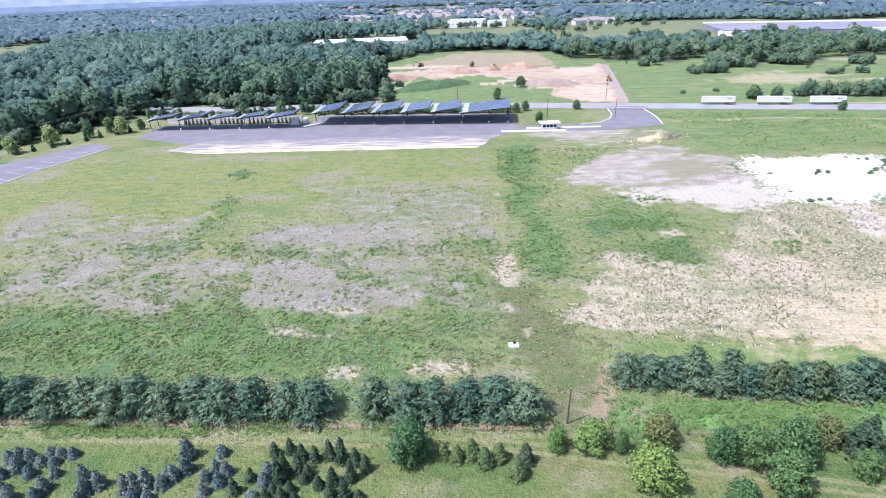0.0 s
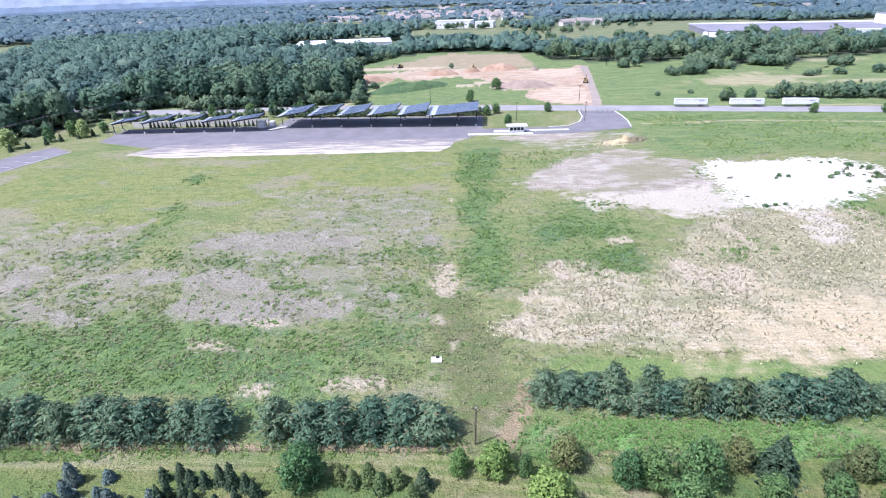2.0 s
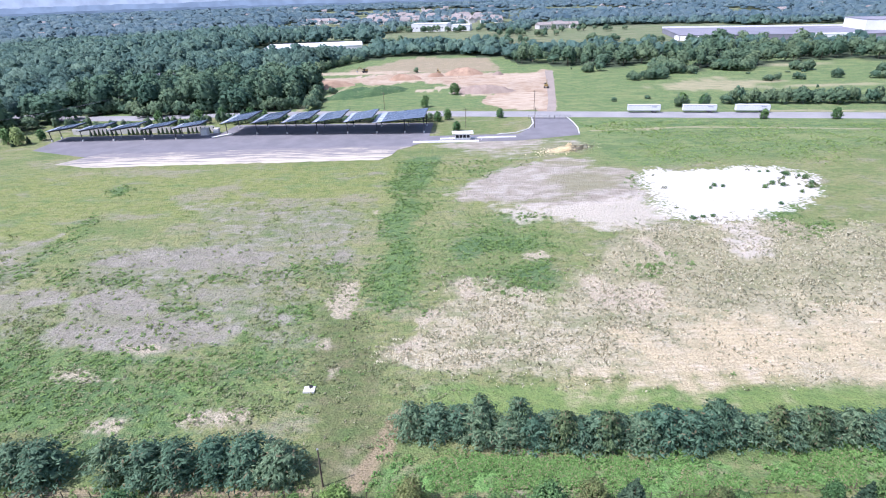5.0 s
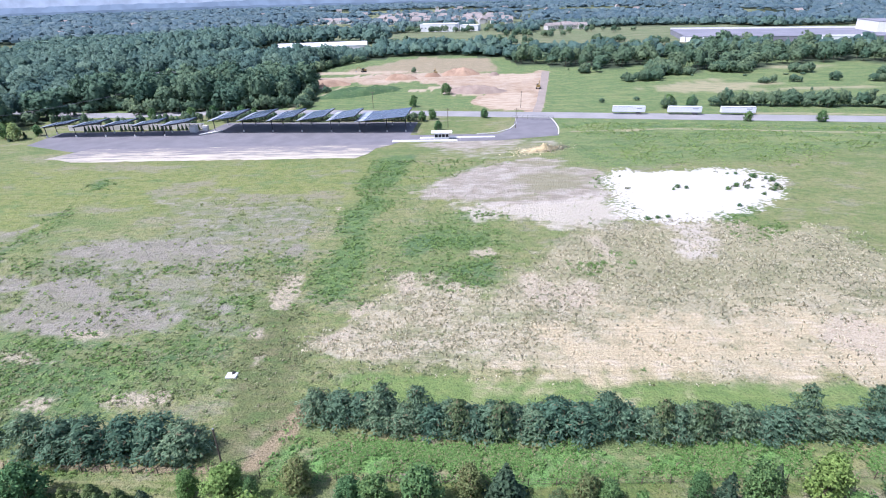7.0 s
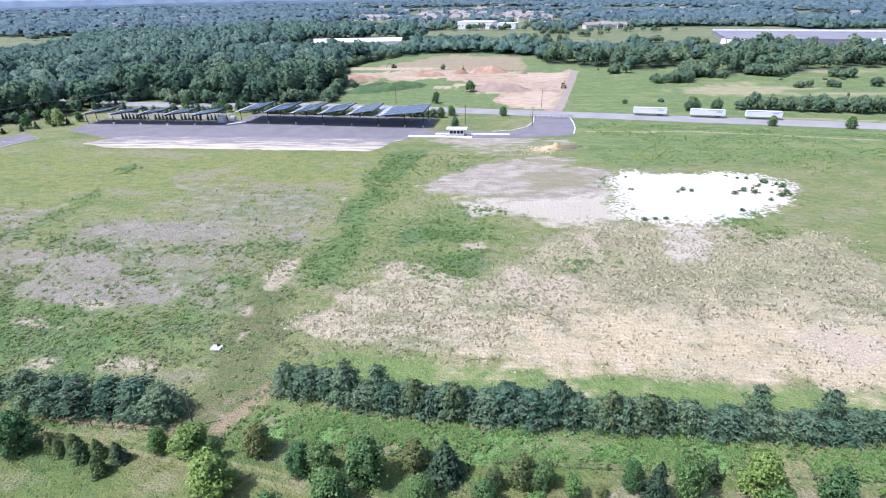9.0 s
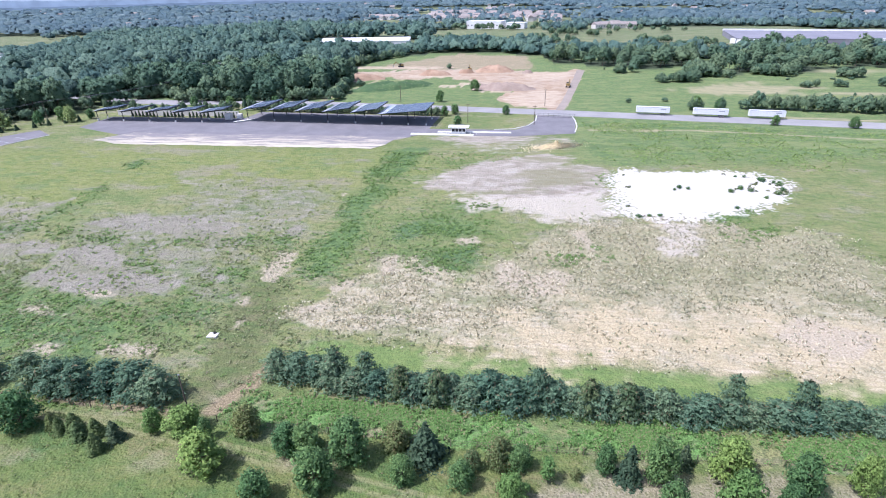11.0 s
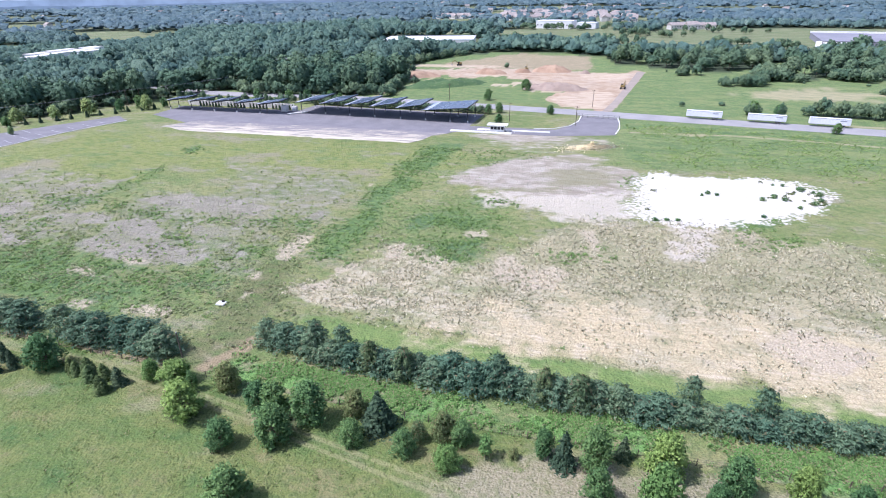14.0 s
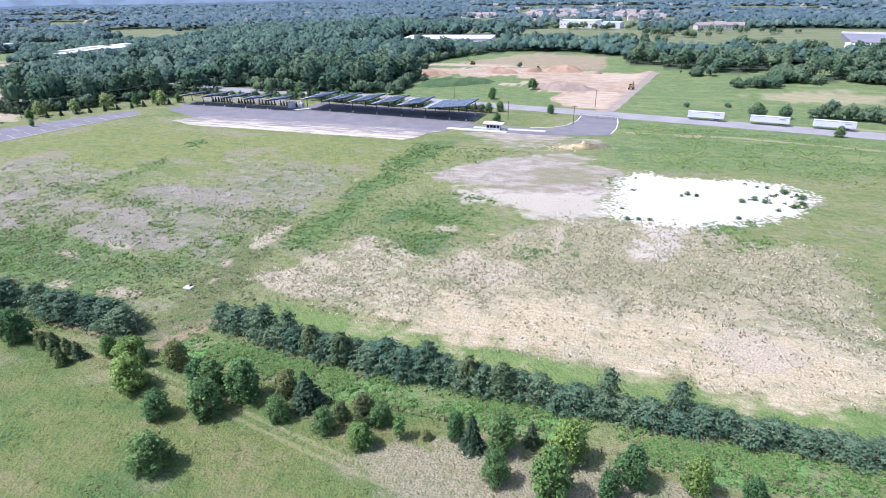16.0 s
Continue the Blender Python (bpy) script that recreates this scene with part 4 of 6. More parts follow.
def conifer(h, w, whorls, arms, per, size, seed, droop=0.25, shape=0.9, low=0.04, fluff=0.0):
    """Tiers of drooping boughs set with needle sprays."""
    r = np.random.default_rng(seed)
    P, N = [], []
    for k in range(whorls):
        f = k / (whorls - 1)
        z = h * (low + (0.97 - low) * f)
        rad = w / 2 * (1 - f) ** shape * r.uniform(0.85, 1.1) + 0.05
        if fluff:
            rad = w / 2 * min(1, 0.62 + 1.6 * f) * (1 - f ** 3.2) ** 0.8 * r.uniform(0.7, 1.15) + 0.12
        n_arm = max(4, int(arms * (0.45 + 0.55 * rad / (w / 2))))
        for a in np.linspace(0, 2 * math.pi, n_arm, endpoint=False) + r.uniform(0, 6.3):
            a += r.uniform(-0.25, 0.25)
            m = max(3, int(per * (0.35 + 0.65 * rad / (w / 2))))
            reach = rad * r.uniform(0.75, 1.12)
            s = r.uniform(0.25, 1, m) ** 0.7
            if fluff:
                s = np.clip(r.normal(0.78, 0.2, m), 0.1, 1.05)
            across = r.normal(0, 0.13 + 0.1 * fluff, m) * reach * s
            pz = z - droop * reach * s ** 1.5 + r.normal(0, 0.03 * h / 4 + 0.12 * fluff, m) + fluff * 0.3 * s
            P.append(np.stack([math.cos(a) * reach * s - math.sin(a) * across, math.sin(a) * reach * s + math.cos(a) * across, pz], -1))
            N.append(np.tile([math.cos(a) * 0.55, math.sin(a) * 0.55, 0.8], (m, 1)))
    V, F = leaves(np.concatenate(P), np.concatenate(N), size, 0.35 + 0.25 * fluff, r, 0.5)
    V[:, 2] = np.maximum(V[:, 2], 0.05)
    return V, F, soft(np.concatenate(N), r, 0.4)


def tree(name, V, F, S, mat, h, r0, limbs=(), crown="crown"):
    """One tree at the origin: an Empty with trunk and crown."""
    root = new(name)
    child("trunk", trunk_mesh(h, r0, list(limbs)), root)
    child(crown, mesh_np(crown, V, F, mat, S), root)
    return root


def plant(proto, rows, label, category="tree", group="", seed=0):
    """Copies of the prototypes at (x, y, scale across, scale up)."""
    r = np.random.default_rng(seed)
    for k, (x, y, sw, sh) in enumerate(rows):
        p = proto[int(r.integers(len(proto)))]
        ob = copy_thing(p, Matrix.Identity(4))
        ob.matrix_basis = Matrix.Translation((x, y, float(ground_z(np.array([x]), np.array([y]))[0]) - 0.02)) @ Matrix.Rotation(r.uniform(0, 6.28), 4, "Z") @ Matrix.Diagonal((sw, sw, sh, 1))
        tagged(ob, label, category, group)


def drop(protos):
    for p in protos:
        for o in (*p.children_recursive, p):
            bpy.data.objects.remove(o)


def pine(h, w, seed, whorls=9, arms=9):
    """A full white pine: tiers of boughs that carry flat fans of needle tufts, blunt on top."""
    r = np.random.default_rng(seed)
    P, N, S, A = [], [], [], []
    for k in range(whorls):
        f = k / (whorls - 1)
        z0 = h * (0.05 + 0.85 * f)
        for a in np.arange(arms) * 2 * math.pi / arms + k * 1.1:
            a += r.uniform(-0.35, 0.35)
            reach = w / 2 * min(1.0, 0.85 + 0.4 * f) * (1 - f ** 2.4 * 0.68) * r.uniform(0.55, 1.2)
            out = np.array([math.cos(a), math.sin(a), 0.0])
            side = np.array([-math.sin(a), math.cos(a), 0.0])
            rise = r.uniform(0.0, 0.35) + 0.5 * f
            for s in (0.4, 0.62, 0.8, 0.93, 1.03):
                m = 6
                cen = out * reach * s + np.array([0, 0, z0 + rise * reach * s * 0.45 - 0.1 * reach * s * s]) + side * r.normal(0, 0.14 * reach * s)
                q = r.normal(0, 1, (m, 3)) * np.array([0.36, 0.36, 0.11]) * (1.15 - 0.3 * f)
                P.append(cen + q)
                N.append(q * 0.4 + out * 0.3 + np.array([0, 0, 0.75]))
                S.append(q * 1.1 + out * 0.45 + np.array([0, 0, 0.1 + 0.5 * s]))
                A.append(q + out * 0.35)
    V, F = leaves(np.concatenate(P), np.concatenate(N), 0.36, 0.35, r, 0.36, np.concatenate(A))
    V[:, 2] = np.maximum(V[:, 2], 0.05)
    return V, F, soft(np.concatenate(S), r, 0.25)


# hedge rows of white pines, unit 8 m tall and 6 m wide
pines = [tree("pine_tree", *pine(8, 7.6, 100 + k), M_PINE, 8, 0.16) for k in range(5)]
r = np.random.default_rng(11)
row = []
x = -96.0
while x < 9.5:
    if not -22.8 < x < -19.6:
        row.append((x, float(np.interp(x, [-96, -20, 11], [63.2, 62.4, 61.2])) + r.uniform(-0.6, 0.6) + 0.5, r.uniform(0.84, 1.06), r.uniform(0.68, 0.88)))
    x += r.uniform(4.2, 5.4)
plant(pines, row, "blue-green white pine in the dense hedge row", "tree", "pines of the hedge row", 1)
row = []
x = 24.5
while x < 150:
    tall = float(np.interp(x, [24, 40, 70, 85, 100, 150], [0.9, 0.97, 1.0, 0.88, 0.72, 0.62]))
    row.append((x, float(np.interp(x, [24, 40, 60, 100, 135, 150], [69.5, 67.2, 66.2, 65.5, 67.6, 69])) + r.uniform(-0.6, 0.6), r.uniform(0.7, 0.98) * (0.75 + 0.25 * tall), tall * r.uniform(0.5, 0.76)))
    x += r.uniform(2.8, 4.0)
row += [(98.5, 67.5, 0.56, 0.94), (109, 68.0, 0.58, 0.84), (35, 68.4, 0.66, 0.9), (40.5, 68.0, 0.62, 0.9), (69, 66.5, 0.72, 0.86)]
plant(pines, row, "blue-green white pine in the dense hedge row", "tree", "pines of the hedge row", 2)
drop(pines)
# a few olive-green trees among the pines
olives = [tree("pine_tree", *pine(7.2, 6.4, 120 + k), M_OLIVE, 7, 0.14) for k in range(2)]
plant(olives, [(46.8, 65.6, 0.62, 0.92), (53.0, 65.4, 0.7, 0.86), (76.6, 65.2, 0.62, 0.92), (82.3, 65.0, 0.72, 0.9)], "olive-green pine standing in the hedge row", "tree", seed=24)
drop(olives)

# nursery spruces, unit 3 m tall and 2 m wide
BLUE = [(-42.1, 53.7, 4.2), (-41.3, 51.2, 3.8), (-37.4, 54.1, 2.2), (-37.0, 51.1, 2.5), (-35.5, 50.8, 2.5), (-38.0, 49.7, 2.2), (-35.8, 49.0, 2.5), (-37.4, 47.5, 2.1), (-68.1, 53.4, 2.2),
        (-66.7, 53.7, 2.5), (-64.9, 53.4, 2.6), (-65.6, 51.7, 3.0), (-63.2, 50.7, 2.2), (-63.0, 52.7, 1.7), (-62.9, 54.6, 1.5), (-60.9, 54.1, 2.0), (-59.2, 54.1, 2.0), (-61.1, 52.7, 1.6)]
BLUE_MORE = [(-59.6, 50.7, 1.9), (-59.5, 48.3, 2.8), (-59.6, 46.8, 2.5), (-63.1, 46.8, 2.7), (-67.1, 50.5, 2.2), (-65.3, 48.1, 2.2), (-54.4, 49.4, 3.8), (-52.1, 48.8, 3.2), (-53.6, 47.6, 2.7),
             (-53.5, 46.3, 2.1), (-48.2, 48.2, 3.3), (-47.0, 48.4, 3.5), (-45.7, 48.9, 3.7), (-46.6, 46.7, 1.8), (-44.5, 46.7, 1.8), (-43.4, 50.3, 2.2), (-43.5, 48.7, 2.6), (-42.4, 50.0, 2.8),
             (-29.6, 48.9, 2.5), (-29.3, 50.1, 3.2), (-30.8, 47.0, 1.3)]
GREEN = [(-33.3, 47.7, 2.9), (-31.7, 49.7, 2.4), (-29.7, 54.0, 2.6), (-27.6, 54.6, 2.8), (-27.3, 50.6, 4.3), (-25.4, 50.8, 4.1), (-27.8, 49.5, 4.5), (-25.6, 53.3, 3.0), (-23.6, 53.0, 3.0),
         (-21.7, 53.5, 3.6), (-19.8, 52.9, 4.6), (-17.8, 52.4, 3.2), (-16.2, 51.2, 3.2), (-18.0, 49.6, 4.0), (-24.3, 49.4, 1.8), (-24.1, 50.4, 2.4), (-22.2, 48.5, 2.3), (-20.4, 49.1, 3.2)]
GREEN_MORE = [(-20.3, 47.1, 3.0), (-18.3, 46.7, 3.9), (-26.6, 46.5, 2.6), (-25.8, 47.8, 2.1), (-24.8, 46.1, 2.1), (-27.9, 47.4, 2.1), (-28.8, 46.6, 2.1), (-16.5, 46.5, 2.1), (-29.9, 46.6, 1.3)]
blues = [tree("blue_spruce", *conifer(3, 2.6, 13, 14, 9, 0.18, 200 + k, 0.2, 0.5), M_BLUE, 3, 0.06) for k in range(3)]
greens = [tree("spruce_tree", *conifer(3, 2.2, 14, 13, 9, 0.16, 210 + k, 0.15, 0.6), M_SPRUCE, 3, 0.06) for k in range(3)]
plant(blues, [(x, y, 0.58 + 0.1 * h, h / 3.1) for x, y, h in BLUE + BLUE_MORE], "young silvery blue spruce in the nursery grass", "tree", "nursery spruces", 3)
plant(greens, [(x, y, 0.6 + 0.09 * h, h / 3) for x, y, h in GREEN + GREEN_MORE], "young narrow green spruce in the nursery grass", "tree", "nursery spruces", 4)
plant(greens, [(5.9, 52.3, 1.3, 1.25)], "tall grey-green spruce beside the mown track", seed=5)
drop(blues)
# dark spruces and junipers along the fence
SPRUCE_DARK = [(52.7, 53.8, 6.8, 6.2), (80.4, 52.8, 6.5, 4.2), (88.5, 56.1, 4.3, 2.8)]
darks = [tree("spruce_tree", *conifer(6.5, 5, 14, 15, 16, 0.26, 220 + k, 0.3, 0.8), M_SPRUCE, 6.5, 0.14) for k in range(2)]
plant(darks, [(x, y, w / 5, h / 6.5) for x, y, h, w in SPRUCE_DARK], "broad dark green spruce on the rough grass", seed=6)
drop(darks)
drop(greens)
junipers = [tree("juniper", *conifer(3.6, 2.3, 18, 14, 13, 0.16, 230 + k, -0.15, 0.65, 0.02), M_JUNIPER, 3.6, 0.07) for k in range(2)]
plant(junipers, [(-3.6, 52.8, 1.0, 0.85), (-1.6, 53.4, 1.3, 1.0), (0.2, 52.0, 1.2, 0.95), (2.2, 53.0, 1.2, 0.9), (4.5, 49.9, 1.2, 1.0), (-5.6, 53.4, 0.9, 0.8)], "olive-green upright juniper on mown grass", "tree", "junipers", 7)
drop(junipers)

# broadleaf trees on the near grass: x, y, height, width
MAPLES = [(38.6, 36.2, 6.4, 6.2), (31.4, 44.5, 5.2, 5.0), (38.6, 47.3, 7.0, 6.5), (41.8, 52.4, 7.6, 6.4), (50.1, 49.6, 4.6, 4.2), (58.1, 49.5, 4.6, 4.0), (84.5, 53.3, 7.6, 5.0), (84.9, 48.0, 6.0, 4.3),
          (102.3, 53.1, 7.0, 5.2), (99.5, 50.0, 5.0, 3.6), (117.3, 54.7, 4.1, 3.2), (65.8, 53.3, 4.4, 4.0), (77.5, 53.9, 5.2, 3.2), (32.6, 52.7, 5.6, 4.6), (36.0, 52.2, 6.4, 5.6), (-10.2, 53.0, 7.4, 6.6), (19.4, 54.0, 4.1, 2.3)]
LIGHTS = [(22.2, 48.6, 6.8, 7.2), (92.2, 47.6, 9.0, 6.2), (93.8, 54.4, 7.6, 6.2), (110.4, 54.0, 6.6, 4.2), (64.8, 48.5, 4.4, 4.5), (10.6, 54.7, 4.4, 3.4), (15.5, 54.8, 5.0, 6.0)]
BROWNS = [(25.3, 55.5, 5.8, 5.0), (48.2, 55.1, 5.1, 4.6), (59.4, 52.6, 3.6, 2.9), (63.0, 53.1, 5.7, 4.3), (73.5, 52.6, 1.6, 1.8)]


def broad_protos(name, mat, seed, count, size, k=3, low=0.1, cone=0.35):
    out = []
    for i in range(k):
        V, F, S, limbs = broadleaf(6, 6, count, size, seed + i, low, 46 if count > 2000 else 24, True, cone)
        out.append(tree(name, V, F, S, mat, 6, 0.15, limbs))
    return out


for name, mat, rows, label, seed in (("broadleaf_tree", M_MAPLE, MAPLES, "round dark green broadleaf tree on rough grass", 300), ("broadleaf_tree", M_LIGHT, LIGHTS, "bushy light green broadleaf tree on rough grass", 320),
                                     ("broadleaf_tree", M_BROWN, BROWNS, "bronze-brown leafy small tree beside the fence", 340)):
    protos = broad_protos(name, mat, seed, 4700, 0.175)
    plant(protos, [(x, y, w / 5.9, h / 6.1) for x, y, h, w in rows], label, "tree", seed=seed)
    drop(protos)
sapling = [tree("sapling", *broadleaf(4.4, 2.2, 700, 0.17, 360, 0.25, 12)[:3], M_LIGHT, 4.4, 0.05)]
plant(sapling, [(69.6, 51.5, 1, 1)], "thin light green sapling on dry grass", seed=8)
drop(sapling)

# street and yard trees
street = broad_protos("street_tree", M_STREET, 400, 1500, 0.3, 2, 0.18, 0.7)
plant(street, [(-207, 210, 1.2, 1.3), (-195, 221.5, 1.15, 1.25), (-186.5, 235, 1.35, 1.5), (-165, 254, 1.2, 1.4), (-216, 190, 1.1, 1.2), (-187, 190, 0.55, 0.7)],
      "young street tree beside the car park", "tree", "car park trees", 9)
drop(street)
street = broad_protos("street_tree", M_MAPLE, 410, 1500, 0.3, 2, 0.16)
plant(street, [(34, 283, 0.85, 0.9), (61, 284, 0.75, 0.8), (38, 259, 0.75, 0.75), (22, 317, 0.95, 1.1), (40, 355, 1.2, 1.2), (187, 266, 0.75, 0.8), (219, 262, 0.85, 0.9), (161, 300, 1.2, 1.2), (173, 300, 1.0, 1.0),
               (29, 279, 0.8, 0.85), (-86, 296, 1.0, 1.1), (-100, 300, 1.0, 0.9), (-72, 300, 0.9, 1.0), (-120, 296, 0.9, 1.0), (-62, 292, 0.8, 1.0),
               (-206, 203, 0.8, 0.85), (-177, 247, 0.95, 1.2), (-172, 256, 1.0, 1.25), (-160, 262, 0.8, 0.9)], "dark green young tree near the road", "tree", seed=10)
drop(street)
cones = [tree("small_conifer", *conifer(3.2, 2.2, 13, 12, 8, 0.3, 420, 0.15, 0.6), M_SPRUCE, 3.2, 0.06)]
plant(cones, [(-205 + 4.2 * k + (k % 2) * 0.8, 203 + 5.4 * k, 1.0, 0.9 + 0.12 * (k % 3)) for k in range(11)], "small dark conifer beside the car park", "tree", "conifers along the car park", 11)
plant(cones, [(-141 + 2.1 * k, 269.3 - 0.04 * k, 0.66, 0.92 + 0.06 * (k % 3)) for k in range(30) if k not in (7, 8, 15, 22)], "dark clipped conifer behind the yard wall", "tree", "conifers behind the yard", 12)
drop(cones)

def dome(rings, around):
    """Directions and triangles of a half globe, open below."""
    D, F = [(0, 0, 1.0)], []
    for k in range(rings):
        tip = radians(100) * (k + 1) / rings
        for m in range(around):
            a = 2 * math.pi * (m + 0.5 * (k % 2)) / around
            D.append((math.sin(tip) * math.cos(a), math.sin(tip) * math.sin(a), math.cos(tip)))
    for m in range(around):
        F.append((0, 1 + m, 1 + (m + 1) % around))
    for k in range(rings - 1):
        lo, hi = 1 + k * around, 1 + (k + 1) * around
        for m in range(around):
            n, s = (m + 1) % around, (0 if k % 2 else -1)
            F.append((lo + m, hi + (m + s + 1) % around, lo + n) if s else (lo + m, hi + n, lo + n))
            F.append((lo + m, hi + (m + s) % around, hi + (m + s + 1) % around) if s else (lo + m, hi + m, hi + n))
    return np.array(D), np.array(F)


def lobed(h, w, lobes, cards, size, seed, low=0.1):
    """Round crown: a dark core, many uneven leafy lobes over its shell, rough with leaf clumps."""
    r = np.random.default_rng(seed)
    T, TF = dome(2, 6)
    mid, half = h * (0.5 + 0.5 * low), h * (0.46 - 0.4 * low)
    parts = [(T * np.array([w * 0.36, w * 0.36, half * 0.86]) + np.array([0, 0, mid]), TF)]
    S = [T.copy()]
    for k in range(lobes):
        c = 1 - 1.75 * (k + 0.5) / lobes
        a = k * 2.39996 + r.uniform(-0.4, 0.4)
        d = np.array([math.cos(a) * math.sqrt(1 - c * c), math.sin(a) * math.sqrt(1 - c * c), c])
        br = w * r.uniform(0.55, 1.2) * 0.62 / math.sqrt(lobes)
        cen = d * np.array([w * 0.42, w * 0.42, half]) * r.uniform(0.72, 1.08) + np.array([0, 0, mid])
        parts.append((cen + T * (br * r.uniform(0.55, 1.3, len(T)))[:, None], TF))
        n = T * 0.5 + d * 0.65 + np.array([0, 0, 0.12]) + r.normal(0, 0.25, T.shape)
        S.append(n / np.linalg.norm(n, axis=1, keepdims=True))
        e = r.normal(0, 1, (cards // lobes, 3))
        e /= np.linalg.norm(e, axis=1, keepdims=True)
        parts.append(leaves(cen + e * (br * r.uniform(0.9, 1.35, len(e)))[:, None], e, size, 0.5, r, 0.75, None, True))
        S.append(soft(e * 0.6 + d * 0.75 + np.array([0, 0, 0.15]), r, 0.3, 3))
    V, F = join(parts)
    V[:, 2] = np.maximum(V[:, 2], 0.05)
    return V, F, np.concatenate(S)


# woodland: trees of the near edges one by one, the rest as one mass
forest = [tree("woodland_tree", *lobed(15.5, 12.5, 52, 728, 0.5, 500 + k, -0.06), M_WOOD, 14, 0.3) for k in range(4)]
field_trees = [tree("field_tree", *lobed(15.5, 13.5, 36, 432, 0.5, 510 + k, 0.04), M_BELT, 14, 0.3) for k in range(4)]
r = np.random.default_rng(21)
gx, gy = np.meshgrid(np.arange(-560, 560, 13.2), np.arange(205, 900, 13.2))
gx, gy = gx.ravel() + r.uniform(-4.6, 4.6, gx.size), gy.ravel() + r.uniform(-4.6, 4.6, gx.size)
keep = woods(gx, gy) > 0.5
gx, gy = gx[keep], gy[keep]
edge_d = np.where(gx < -46, gy - wood_front(gx) + 0.35 * np.abs(gx + 120), gy - 440)
order = np.argsort(edge_d)
front, rest = order[:230], order[230:]
edge_left = [i for i in front if gx[i] < 90]
edge_right = [i for i in front if gx[i] >= 90]
plant(forest, [(gx[i], gy[i], r.uniform(1.0, 1.6), r.uniform(0.9, 1.4) * (0.5 if gx[i] < -330 else 0.6 if gx[i] > -46 else 1.0)) for i in edge_left], "tall dark green broadleaf tree at the woodland edge", "tree", "trees of the woodland edge", 13)
plant(field_trees, [(gx[i], gy[i], r.uniform(0.6, 1.2), r.uniform(0.5, 1.05)) for i in edge_right], "leafy green broadleaf tree in the belt behind the meadow", "tree", "trees of the meadow belt", 19)
plant(field_trees, [(x, y, s, s * 1.0) for x, y, s in [(303, 559, 1.35), (324, 553, 1.2), (342, 554, 1.1), (361, 537, 0.8), (371, 540, 1.25), (361, 498, 0.7), (366, 488, 0.8), (383, 497, 0.7), (204, 497, 0.95), (211, 479, 0.8), (237, 511, 0.95), (271, 546, 0.8), (285, 553, 0.75), (311, 551, 0.7), (351, 546, 0.75), (220, 520, 1.0), (239, 497, 0.8)]], "tall broadleaf tree standing before the warehouse", "tree", seed=16)
lone = []
for x, y, reach, count in ((12, 912, 34, 9), (66, 905, 30, 9), (110, 930, 20, 6), (-40, 930, 24, 7), (150, 800, 60, 14), (215, 690, 30, 9), (110, 690, 34, 8), (262, 640, 26, 9), (330, 610, 40, 9), (250, 860, 60, 12), (0, 700, 34, 8), (430, 598, 36, 7)):
    for k in range(count):
        a, d = r.uniform(0, 6.28), reach * math.sqrt(r.uniform(0, 1))
        lone.append((x + d * math.cos(a), y + 0.5 * d * math.sin(a), r.uniform(0.5, 0.9), r.uniform(0.4, 0.75)))
plant(field_trees, lone, "leafy green tree at the edge of the far meadow", "tree", "trees of the far meadow", 18)
drop(forest)
drop(field_trees)
# shrubs and clumps in the meadow beyond the road: middle, reach, count, height
shrubs = []
for k in range(3):
    shrubs.append(tree("shrub", *lobed(6, 8, 22, 300, 0.34, 520 + k, 0.0), M_BELT, 5, 0.14, (), "foliage"))
CLUMPS = [(-52, 345, 8, 6, 0.9), (-63, 400, 8, 6, 1.05), (-42, 372, 3, 2, 0.7), (-66, 428, 6, 5, 1.0), (168, 393, 7, 6, 0.8), (183, 398, 10, 9, 1.1), (198, 422, 12, 10, 1.45), (205, 436, 9, 7, 1.6), (258, 432, 17, 15, 1.2), (252, 377, 5, 4, 0.75), (272, 378, 2, 2, 0.85), (298, 381, 3, 2, 0.9), (325, 372, 6, 4, 0.9), (345, 395, 9, 5, 1.1),
          (161, 300, 2, 2, 1.1), (172, 300, 2, 1, 0.9), (215, 420, 7, 4, 0.9), (150, 440, 8, 5, 1.1), (300, 425, 12, 6, 1.1), (12, 462, 3, 2, 0.6)]
spots = []
for x, y, reach, count, high in CLUMPS:
    for k in range(count):
        a, d = r.uniform(0, 6.28), reach * math.sqrt(r.uniform(0, 1))
        spots.append((x + d * math.cos(a), y + 0.7 * d * math.sin(a), high * r.uniform(0.75, 1.1), high * r.uniform(0.7, 1.15)))
for k in range(26):
    x = 188 + 3.4 * k
    spots.append((x, 306 - 0.16 * (x - 188) + r.uniform(-2.5, 3.5), r.uniform(0.6, 1.15), r.uniform(0.7, 1.65)))
for k in range(18):
    x, y = r.uniform(128, 400), r.uniform(312, 466)
    spots.append((x, y, r.uniform(0.18, 0.5), r.uniform(0.2, 0.55)))
plant(shrubs, spots, "dense leafy green shrub in the meadow beyond the road", "shrub", "meadow shrubs", 14)
spots = [(-158 + 5.6 * k + r.uniform(-2, 2), 284 + 3 * math.sin(k * 1.7) + (8 if k > 12 else 0) + r.uniform(-2, 4), r.uniform(0.35, 0.6), r.uniform(0.5, 0.95) * (0.6 if 1 < k < 8 else 1)) for k in range(19)]
spots += [(-165 + 3.6 * k + r.uniform(-2, 2), 276 + 0.5 * abs(k - 12) + r.uniform(-2, 9), r.uniform(0.3, 0.5), r.uniform(0.7, 1.1) * (0.65 if 2 < k < 13 else 1)) for k in range(24)]
plant(shrubs, spots, "grey-green shrub between the road and the canopies", "shrub", "shrubs behind the yard", 15)
